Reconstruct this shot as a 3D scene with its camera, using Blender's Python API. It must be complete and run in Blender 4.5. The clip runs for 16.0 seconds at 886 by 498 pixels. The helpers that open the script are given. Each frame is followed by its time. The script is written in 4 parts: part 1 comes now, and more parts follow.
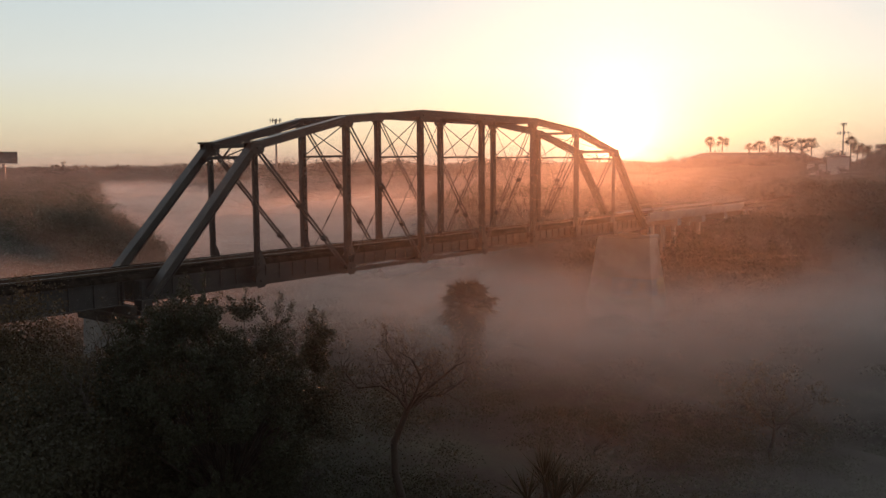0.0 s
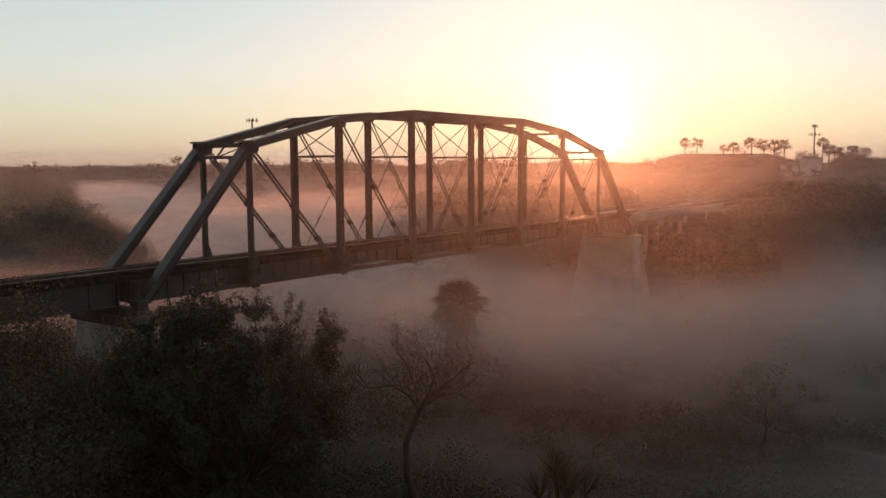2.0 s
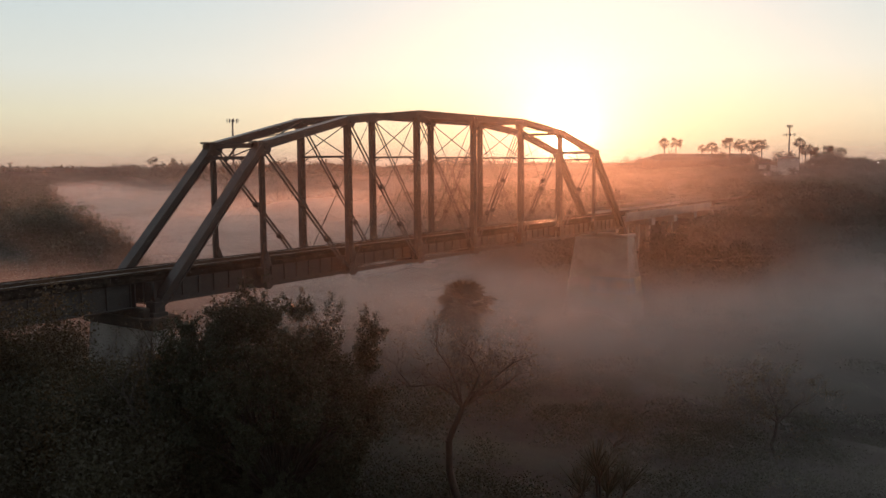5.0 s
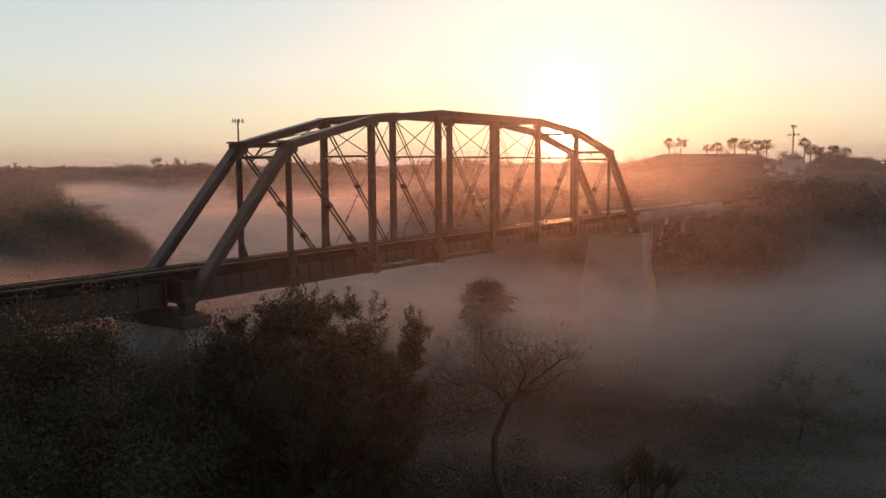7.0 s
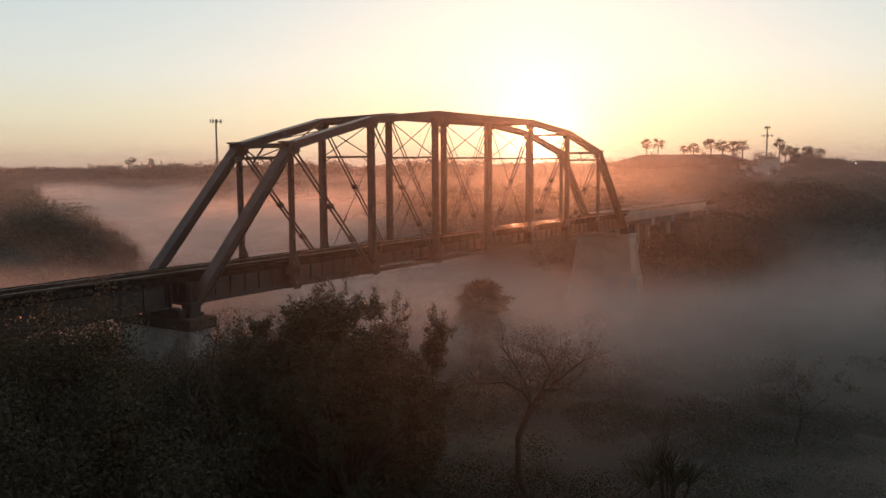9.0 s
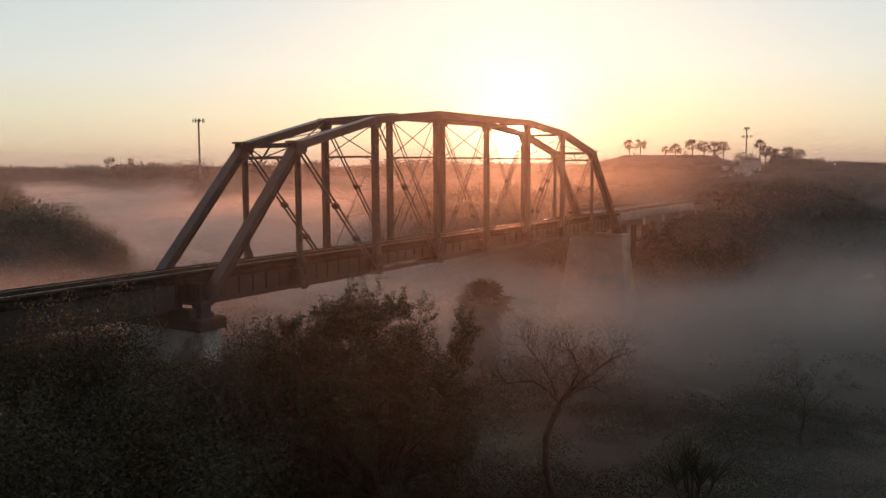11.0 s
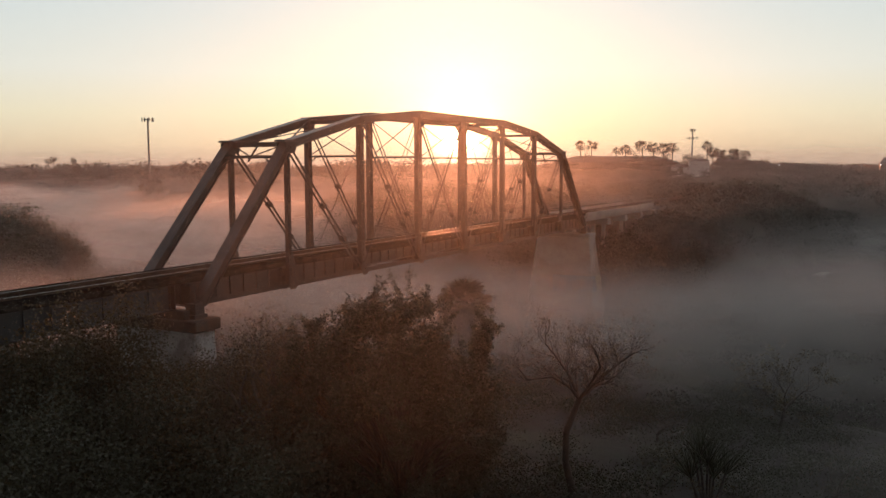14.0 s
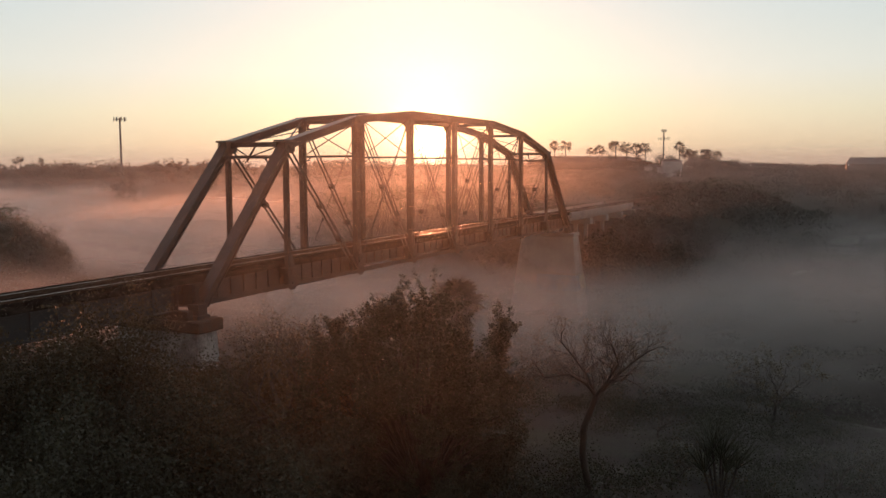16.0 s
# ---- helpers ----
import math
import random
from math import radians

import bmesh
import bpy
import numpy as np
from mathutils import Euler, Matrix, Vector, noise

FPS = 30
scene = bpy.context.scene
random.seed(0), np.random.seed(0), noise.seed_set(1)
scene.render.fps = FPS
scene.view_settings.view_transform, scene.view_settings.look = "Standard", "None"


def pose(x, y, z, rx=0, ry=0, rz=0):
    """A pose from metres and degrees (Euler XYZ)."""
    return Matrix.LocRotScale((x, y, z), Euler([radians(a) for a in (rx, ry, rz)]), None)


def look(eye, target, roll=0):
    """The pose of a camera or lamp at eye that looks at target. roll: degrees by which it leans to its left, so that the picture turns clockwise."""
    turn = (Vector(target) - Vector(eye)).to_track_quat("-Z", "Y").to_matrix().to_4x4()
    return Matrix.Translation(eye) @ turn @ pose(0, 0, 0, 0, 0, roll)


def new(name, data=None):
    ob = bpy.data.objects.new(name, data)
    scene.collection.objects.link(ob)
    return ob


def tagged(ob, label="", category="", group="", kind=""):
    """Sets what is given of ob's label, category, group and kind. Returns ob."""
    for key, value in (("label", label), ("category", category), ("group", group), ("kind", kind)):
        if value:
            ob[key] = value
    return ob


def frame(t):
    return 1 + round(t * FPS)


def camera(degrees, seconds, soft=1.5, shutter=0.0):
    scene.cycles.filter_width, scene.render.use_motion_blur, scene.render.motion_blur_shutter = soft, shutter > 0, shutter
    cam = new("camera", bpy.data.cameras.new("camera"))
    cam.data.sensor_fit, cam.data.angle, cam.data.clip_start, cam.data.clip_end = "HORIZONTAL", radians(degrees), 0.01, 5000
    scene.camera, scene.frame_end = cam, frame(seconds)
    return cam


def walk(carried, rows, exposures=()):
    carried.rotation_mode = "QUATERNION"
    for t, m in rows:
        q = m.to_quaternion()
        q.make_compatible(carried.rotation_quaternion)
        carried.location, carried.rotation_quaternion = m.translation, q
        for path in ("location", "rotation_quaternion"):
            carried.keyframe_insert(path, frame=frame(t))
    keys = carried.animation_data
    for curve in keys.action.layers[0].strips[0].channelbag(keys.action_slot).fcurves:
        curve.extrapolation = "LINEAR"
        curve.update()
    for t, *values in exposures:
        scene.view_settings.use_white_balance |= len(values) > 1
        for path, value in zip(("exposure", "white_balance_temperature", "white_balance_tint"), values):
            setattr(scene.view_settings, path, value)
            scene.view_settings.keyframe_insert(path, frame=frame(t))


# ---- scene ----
cam = camera(54.7, 16.0)
PATH = [
    (0, (-25.494, -39.936, 7.935), (-23.924, -38.711, 7.74), -0.4),
    (0.5, (-25.695, -39.697, 7.934), (-24.126, -38.473, 7.739), -0.3),
    (1, (-25.884, -39.454, 7.922), (-24.314, -38.231, 7.727), -0.4),
    (1.5, (-26.102, -39.218, 7.916), (-24.515, -38.016, 7.721), -0.4),
    (2, (-26.33, -38.957, 7.922), (-24.724, -37.782, 7.728), -0.3),
    (2.5, (-26.557, -38.71, 7.92), (-24.933, -37.558, 7.725), -0.3),
    (3, (-26.772, -38.417, 7.911), (-25.134, -37.286, 7.718), -0.4),
    (3.5, (-27.009, -38.163, 7.918), (-25.37, -37.032, 7.724), -0.4),
    (4, (-27.273, -37.862, 7.921), (-25.634, -36.733, 7.727), -0.4),
    (6.5, (-28.534, -36.346, 7.887), (-26.893, -35.219, 7.694), -0.4),
    (7, (-28.777, -36.054, 7.882), (-27.137, -34.926, 7.689), -0.4),
    (7.5, (-29.051, -35.727, 7.88), (-27.411, -34.6, 7.687), -0.3),
    (8, (-29.277, -35.397, 7.886), (-27.632, -34.276, 7.694), -0.4),
    (8.5, (-29.544, -35.054, 7.892), (-27.883, -33.956, 7.7), -0.4),
    (9, (-29.786, -34.705, 7.899), (-28.113, -33.627, 7.707), -0.4),
    (11.5, (-31.015, -32.985, 7.903), (-29.307, -31.963, 7.711), -0.3),
    (12, (-31.251, -32.623, 7.893), (-29.531, -31.62, 7.701), -0.3),
    (12.5, (-31.473, -32.265, 7.883), (-29.74, -31.285, 7.691), -0.3),
    (13, (-31.7, -31.903, 7.878), (-29.955, -30.945, 7.687), -0.3),
    (13.5, (-31.915, -31.526, 7.854), (-30.158, -30.589, 7.664), -0.3),
    (14, (-32.181, -31.171, 7.848), (-30.419, -30.244, 7.657), -0.2),
    (14.5, (-32.443, -30.833, 7.851), (-30.681, -29.906, 7.659), -0.2),
    (15, (-32.71, -30.517, 7.859), (-30.942, -29.601, 7.668), -0.2),
    (15.5, (-32.928, -30.148, 7.836), (-31.147, -29.258, 7.645), -0.2),
    (16, (-33.151, -29.776, 7.855), (-31.358, -28.911, 7.664), -0.2),
]
walk(cam, [(t, look(eye, target, roll)) for t, eye, target, roll in PATH])

# ---- sky, sun and exposure ----
SUN_AZ = math.atan2(0.447, 0.894)
SUN_EL = radians(2.6)
SUN_DIR = Vector((math.cos(SUN_AZ) * math.cos(SUN_EL), math.sin(SUN_AZ) * math.cos(SUN_EL), math.sin(SUN_EL)))
scene.view_settings.exposure = 0.0
scene.cycles.transparent_max_bounces = 64


class Nodes:
    """Short names for building node trees."""

    def __init__(self, tree):
        self.tree = tree
        tree.nodes.clear()

    def add(self, kind, **inputs):
        n = self.tree.nodes.new(kind)
        return self.fill(n, **inputs)

    def fill(self, n, **inputs):
        for k, v in inputs.items():
            self.put(n, k, v)
        return n

    def put(self, n, k, v):
        sock = n.inputs[int(k[1:])] if k[0] == "i" and k[1:].isdigit() else n.inputs[k.replace("_", " ")]
        if isinstance(v, bpy.types.NodeSocket):
            self.tree.links.new(v, sock)
        else:
            sock.default_value = v

    def math(self, op, a, b=0.0, c=0.0, clamp=False):
        n = self.tree.nodes.new("ShaderNodeMath")
        n.operation, n.use_clamp = op, clamp
        return self.fill(n, i0=a, i1=b, i2=c).outputs[0]

    def vec(self, op, a, b=(0, 0, 0)):
        n = self.tree.nodes.new("ShaderNodeVectorMath")
        n.operation = op
        self.fill(n, i0=a, i1=b)
        return n.outputs["Value"] if op in ("DOT_PRODUCT", "LENGTH") else n.outputs[0]

    def ramp(self, fac, stops):
        n = self.add("ShaderNodeValToRGB", Fac=fac)
        els = n.color_ramp.elements
        while len(els) < len(stops):
            els.new(0.5)
        for e, (p, c) in zip(els, stops):
            e.position, e.color = p, (*c, 1)
        return n.outputs[0]

    def mix(self, fac, a, b, blend="MIX"):
        n = self.tree.nodes.new("ShaderNodeMix")
        n.data_type, n.blend_type = "RGBA", blend
        return self.fill(n, i0=fac, i6=a, i7=b).outputs[2]

    def noise(self, vector, scale, detail=4.0, rough=0.55):
        return self.add("ShaderNodeTexNoise", Vector=vector, Scale=scale, Detail=detail, Roughness=rough).outputs[0]


def col(r, g, b):
    return (r, g, b, 1)


world = bpy.data.worlds.new("sky")
scene.world = world
world.use_nodes = True
N = Nodes(world.node_tree)
way = N.vec("NORMALIZE", N.add("ShaderNodeTexCoord").outputs["Generated"])
up = N.vec("DOT_PRODUCT", way, (0, 0, 1))
# glow at 1.8 degrees; the sun lamp is raised higher to reach the mist
toward = N.vec("DOT_PRODUCT", way, tuple(Vector((SUN_DIR.x, SUN_DIR.y, math.sin(radians(1.8)))).normalized()))
air = N.add("ShaderNodeTexSky")
air.sky_type, air.sun_disc, air.sun_elevation, air.sun_rotation = "NISHITA", False, SUN_EL, math.pi / 2 - SUN_AZ
air.dust_density, air.air_density = 3.0, 1.0
clear = air.outputs[0]
haze = N.ramp(N.math("MAXIMUM", up, 0.0), [(0.0, (0.66, 0.49, 0.38)), (0.026, (0.79, 0.665, 0.475)), (0.06, (0.82, 0.78, 0.60)), (0.105, (0.78, 0.815, 0.76)),
                                            (0.19, (0.645, 0.75, 0.78)), (0.3, (0.48, 0.57, 0.62)), (0.5, (0.36, 0.39, 0.42)), (1.0, (0.30, 0.30, 0.31))])
side = N.math("MULTIPLY_ADD", toward, 0.30, 0.62)
away = N.math("MULTIPLY", N.math("SUBTRACT", 0.45, toward), 0.7, clamp=True)
haze = N.mix(N.math("MULTIPLY", away, 0.6), haze, N.mix(1.0, haze, col(1.0, 0.88, 0.84), "MULTIPLY"))
haze = N.mix(1.0, haze, N.add("ShaderNodeCombineColor", Red=side, Green=side, Blue=side).outputs[0], "MULTIPLY")


def glow(power, strength, colour):
    f = N.math("MULTIPLY", N.math("POWER", N.math("MAXIMUM", toward, 0.0), power), strength)
    return N.mix(1.0, N.add("ShaderNodeCombineColor", Red=f, Green=f, Blue=f).outputs[0], col(*colour), "MULTIPLY")


total = haze
for g in (glow(14, 0.07, (1.0, 0.60, 0.45)), glow(90, 0.20, (1.0, 0.75, 0.50)), glow(420, 0.6, (1.0, 0.80, 0.45)), glow(2200, 2.0, (1.0, 0.80, 0.36)), glow(14000, 30.0, (1.0, 0.8, 0.45))):
    total = N.mix(1.0, total, g, "ADD")
total = N.mix(1.0, total, N.mix(1.0, clear, col(0.02, 0.02, 0.02), "MULTIPLY"), "ADD")
bg = N.add("ShaderNodeBackground", Color=total, Strength=1.0)
N.add("ShaderNodeOutputWorld", Surface=bg.outputs[0])

sun = new("sun", bpy.data.lights.new("sun", "SUN"))
sun.data.energy, sun.data.angle, sun.data.color = 5.0, radians(5.0), (1.0, 0.32, 0.14)
sun.matrix_world = look(SUN_DIR * 400, (0, 0, 0))


# ---- materials ----
def surface(name, dark, light, scale=3.0, rough=0.7, metal=0.0, bump=0.25, stain=None, fine=None, random_tone=0.0, shine=0.5):
    """A weathered surface: two tones at a large scale, grain at a small one, relief, and an optional stain colour."""
    m = bpy.data.materials.new(name)
    m.use_nodes = True
    n = Nodes(m.node_tree)
    place = n.add("ShaderNodeTexCoord").outputs["Object"]
    big = n.noise(place, scale)
    grain = n.noise(place, fine or scale * 14, 5.0, 0.65)
    c = n.mix(n.ramp(big, [(0.35, (0, 0, 0)), (0.65, (1, 1, 1))]), col(*dark), col(*light))
    c = n.mix(n.math("MULTIPLY", grain, 0.55), c, col(*[v * 0.45 for v in dark]))
    if stain:
        patch = n.ramp(n.noise(place, scale * 0.45, 6.0, 0.7), [(0.52, (0, 0, 0)), (0.62, (1, 1, 1))])
        c = n.mix(n.math("MULTIPLY", patch, 0.7), c, col(*stain))
    if random_tone:
        tone = n.math("MULTIPLY_ADD", n.add("ShaderNodeObjectInfo").outputs["Random"], random_tone, 1 - random_tone / 2)
        c = n.mix(1.0, c, n.add("ShaderNodeCombineColor", Red=tone, Green=tone, Blue=tone).outputs[0], "MULTIPLY")
    r = n.math("MULTIPLY_ADD", grain, 0.3, rough - 0.15)
    relief = n.add("ShaderNodeBump", Strength=bump, Distance=0.02, Height=grain).outputs[0]
    p = n.add("ShaderNodeBsdfPrincipled", Base_Color=c, Roughness=r, Metallic=metal, Normal=relief, Specular_IOR_Level=shine)
    n.add("ShaderNodeOutputMaterial", Surface=p.outputs[0])
    return m


def leafy(name, dark, light, pass_on=0.35, rough=0.6):
    """Leaves: two tones from leaf to leaf, and some light let through."""
    m = bpy.data.materials.new(name)
    m.use_nodes = True
    n = Nodes(m.node_tree)
    tone = n.add("ShaderNodeNewGeometry").outputs["Random Per Island"]
    place = n.add("ShaderNodeTexCoord").outputs["Object"]
    f = n.math("MULTIPLY_ADD", n.noise(place, 0.6), 0.6, n.math("MULTIPLY", tone, 0.45), clamp=True)
    c = n.mix(f, col(*dark), col(*light))
    p = n.add("ShaderNodeBsdfPrincipled", Base_Color=c, Roughness=rough)
    t = n.add("ShaderNodeBsdfTranslucent", Color=n.mix(1.0, c, col(1.0, 0.95, 0.5), "MULTIPLY"))
    s = n.add("ShaderNodeMixShader", Fac=pass_on, i1=p.outputs[0], i2=t.outputs[0])
    n.add("ShaderNodeOutputMaterial", Surface=s.outputs[0])
    return m


def vapour(name, density, top, fade, scale=0.05, seed=0.0, forward=0.35, upstream=0.0, passed=0.8, bend=1.32, patch=None, white=(0.95, 0.89, 0.87), lift_off=0.0):
    """Thin drifting mist: mostly clear, the rest scatters light to all sides and onward."""
    m = bpy.data.materials.new(name)
    m.use_nodes = True
    n = Nodes(m.node_tree)
    place = n.add("ShaderNodeNewGeometry").outputs["Position"]
    z = n.add("ShaderNodeSeparateXYZ", Vector=place).outputs[2]
    shifted = n.vec("ADD", n.vec("MULTIPLY", place, (1.0, 1.0, 2.6)), (seed, seed * 0.7, seed * 0.3))
    drift = n.noise(shifted, scale, 5.0, 0.55)
    lift = n.math("MULTIPLY_ADD", n.math("SUBTRACT", drift, 0.5), fade * 1.3, top)
    if upstream:
        side_way = n.vec("DOT_PRODUCT", place, (-0.6, 0.8, 0.0))
        rise_up = n.math("MINIMUM", n.math("MULTIPLY", n.math("MAXIMUM", n.math("SUBTRACT", side_way, 2.0), 0.0), upstream), 3.2)
        lift = n.math("ADD", lift, rise_up)
    rise = n.add("ShaderNodeMapRange", Value=n.math("SUBTRACT", lift, z), From_Min=0.0, From_Max=fade)
    rise.interpolation_type = "SMOOTHSTEP"
    body = rise.outputs[0]
    wisps = n.math("MULTIPLY_ADD", n.noise(shifted, scale * 3.1, 4.0, 0.6), 1.1, 0.45)
    amount = n.math("MULTIPLY", n.math("MULTIPLY", body, wisps), density, clamp=True)
    if patch:
        thin = n.add("ShaderNodeMapRange", Value=n.vec("DOT_PRODUCT", place, (-0.6, 0.8, 0.0)), From_Min=patch[0], From_Max=patch[1], To_Min=patch[2])
        thin.interpolation_type = "SMOOTHSTEP"
        amount = n.math("MULTIPLY", amount, thin.outputs[0])
    if lift_off:
        clear_of = n.add("ShaderNodeAttribute")
        clear_of.attribute_name = "clearance"
        low_fade = n.add("ShaderNodeMapRange", Value=clear_of.outputs["Fac"], From_Min=0.0, From_Max=lift_off)
        low_fade.interpolation_type = "SMOOTHSTEP"
        amount = n.math("MULTIPLY", amount, low_fade.outputs[0])
    white = col(*white)
    d = n.add("ShaderNodeBsdfDiffuse", Color=white)
    t = n.add("ShaderNodeBsdfTranslucent", Color=white)
    both = n.add("ShaderNodeMixShader", Fac=passed, i1=d.outputs[0], i2=t.outputs[0])
    onward = n.add("ShaderNodeBsdfRefraction", Color=col(1, 1, 1), Roughness=1.0, IOR=bend)
    scatter = n.add("ShaderNodeMixShader", Fac=forward, i1=both.outputs[0], i2=onward.outputs[0])
    s = n.add("ShaderNodeMixShader", Fac=amount, i1=n.add("ShaderNodeBsdfTransparent").outputs[0], i2=scatter.outputs[0])
    n.add("ShaderNodeOutputMaterial", Surface=s.outputs[0])
    return m


STEEL = surface("weathered_steel", (0.027, 0.024, 0.025), (0.052, 0.046, 0.046), 0.8, 0.6, 0.0, 0.3, stain=(0.052, 0.038, 0.032))
PLATE = surface("worn_cover_plate", (0.042, 0.041, 0.042), (0.080, 0.076, 0.076), 0.9, 0.36, 0.25, 0.15, stain=(0.07, 0.045, 0.034))
RAIL = surface("rail_steel", (0.34, 0.32, 0.30), (0.50, 0.48, 0.46), 2.0, 0.34, 0.95, 0.05)
RUST = surface("rusted_rail_steel", (0.05, 0.032, 0.024), (0.11, 0.066, 0.045), 2.0, 0.9, 0.0, 0.3, shine=0.03)
TIE = surface("creosoted_timber", (0.016, 0.013, 0.011), (0.045, 0.036, 0.030), 2.5, 0.9, 0.0, 0.4, random_tone=0.5, shine=0.0)
CONCRETE = surface("aged_concrete", (0.36, 0.34, 0.31), (0.52, 0.49, 0.45), 0.35, 0.85, 0.0, 0.3, stain=(0.24, 0.20, 0.165))
OLD_CONCRETE = surface("stained_concrete", (0.42, 0.41, 0.40), (0.66, 0.65, 0.63), 0.5, 0.88, 0.0, 0.35, stain=(0.13, 0.11, 0.10))
DARK_CONCRETE = surface("dark_brown_concrete", (0.05, 0.04, 0.034), (0.11, 0.085, 0.07), 0.7, 0.9, 0.0, 0.35, stain=(0.09, 0.045, 0.025))
BARK = surface("bark", (0.032, 0.026, 0.022), (0.075, 0.06, 0.048), 2.0, 0.9, 0.0, 0.6)
PALE_BARK = surface("pale_bark", (0.05, 0.042, 0.036), (0.13, 0.11, 0.09), 2.0, 0.9, 0.0, 0.6)
SOIL = surface("river_bank_soil", (0.015, 0.0125, 0.0095), (0.032, 0.027, 0.020), 0.06, 0.95, 0.0, 0.6, stain=(0.035, 0.045, 0.02), fine=2.5)
LEAF_DARK = leafy("dark_evergreen_leaves", (0.019, 0.024, 0.012), (0.046, 0.054, 0.024), 0.10)
LEAF_OLIVE = leafy("olive_leaves", (0.036, 0.036, 0.021), (0.075, 0.072, 0.040), 0.14)
LEAF_BANK = leafy("bank_tree_leaves", (0.036, 0.044, 0.028), (0.075, 0.088, 0.05), 0.12)
LEAF_DRY = leafy("dry_yellow_leaves", (0.048, 0.037, 0.018), (0.11, 0.076, 0.031), 0.16)
LEAF_FAR = leafy("far_leaves", (0.032, 0.034, 0.024), (0.043, 0.044, 0.030), 0.05)
LEAF_PALM = leafy("palm_fronds", (0.020, 0.022, 0.012), (0.042, 0.042, 0.020), 0.02)
WALL = surface("pale_render", (0.70, 0.70, 0.70), (0.82, 0.82, 0.82), 0.5, 0.8, 0.0, 0.15)
ROOF = surface("brown_roof", (0.06, 0.05, 0.045), (0.12, 0.10, 0.09), 1.0, 0.8)
MAST = surface("galvanised_steel", (0.16, 0.16, 0.16), (0.28, 0.28, 0.28), 1.0, 0.5, 0.4)
DULL_ROOF = surface("dull_sheet_roof", (0.16, 0.16, 0.16), (0.26, 0.26, 0.26), 0.8, 0.85)
BOARD = surface("billboard_face", (0.06, 0.07, 0.08), (0.12, 0.13, 0.14), 0.6, 0.6)
GLASS = surface("dark_window", (0.02, 0.022, 0.025), (0.04, 0.042, 0.045), 1.0, 0.12, 0.0, 0.0)
LAMP = bpy.data.materials.new("lit_lens")
LAMP.use_nodes = True
n = Nodes(LAMP.node_tree)
n.add("ShaderNodeOutputMaterial", Surface=n.add("ShaderNodeEmission", Color=col(1.0, 0.95, 0.88), Strength=8.0).outputs[0])
PAINT = surface("faded_wall_paint", (0.20, 0.34, 0.46), (0.46, 0.54, 0.60), 0.35, 0.8, 0.0, 0.2, stain=(0.50, 0.44, 0.18))
WATER = bpy.data.materials.new("river_water")
WATER.use_nodes = True
n = Nodes(WATER.node_tree)
p = n.add("ShaderNodeTexCoord").outputs["Object"]
wave = n.add("ShaderNodeBump", Strength=0.25, Distance=0.05, Height=n.noise(p, 1.8, 4.0)).outputs[0]
n.add("ShaderNodeOutputMaterial", Surface=n.add("ShaderNodeBsdfPrincipled", Base_Color=col(0.02, 0.022, 0.018), Roughness=0.14, IOR=1.33, Normal=wave).outputs[0])


# ---- mesh helpers ----
def thing(name, label, category, group="", kind="", at=(0, 0, 0)):
    ob = new(name)
    ob.location = at
    return tagged(ob, label, category, group, kind)


def finish(name, me, material, parent=None, label="", smooth=False):
    me.materials.append(material)
    if smooth:
        me.polygons.foreach_set("use_smooth", [True] * len(me.polygons))
    ob = new(name, me)
    if parent:
        ob.parent = parent
    return tagged(ob, label)


def part(name, bm, material, parent, label="", smooth=False):
    me = bpy.data.meshes.new(name)
    bm.to_mesh(me)
    bm.free()
    return finish(name, me, material, parent, label, smooth)


def mesh_of(name, verts, faces, material, parent=None, label="", smooth=False):
    """A mesh from numpy arrays: verts n x 3, faces m x k."""
    me = bpy.data.meshes.new(name)
    verts, faces = np.asarray(verts, np.float32), np.asarray(faces, np.int32)
    k = faces.shape[1]
    me.vertices.add(len(verts))
    me.vertices.foreach_set("co", verts.ravel())
    me.loops.add(faces.size)
    me.loops.foreach_set("vertex_index", faces.ravel())
    me.polygons.add(len(faces))
    me.polygons.foreach_set("loop_start", np.arange(0, faces.size, k, dtype=np.int32))
    me.update(calc_edges=True)
    return finish(name, me, material, parent, label, smooth)


BOX = ((0, 1, 3, 2), (4, 6, 7, 5), (0, 4, 5, 1), (2, 3, 7, 6), (0, 2, 6, 4), (1, 5, 7, 3))


def bar(bm, a, b, width, depth, side=(0, 1, 0)):
    """A rectangular bar from a to b: width along side, depth at right angles to it."""
    a, b, side = Vector(a), Vector(b), Vector(side)
    run = (b - a).normalized()
    side = (side - run * side.dot(run)).normalized()
    deep = run.cross(side)
    v = [bm.verts.new(e + side * (sx * width / 2) + deep * (sd * depth / 2)) for e in (a, b) for sx in (-1, 1) for sd in (-1, 1)]
    for f in BOX:
        bm.faces.new([v[i] for i in f])


def block(bm, x0, x1, y0, y1, z0, z1):
    bar(bm, (x0, (y0 + y1) / 2, (z0 + z1) / 2), (x1, (y0 + y1) / 2, (z0 + z1) / 2), y1 - y0, z1 - z0)


def soften(bm, size):
    bmesh.ops.bevel(bm, geom=bm.edges[:], offset=size, segments=1, affect="EDGES", profile=0.5)


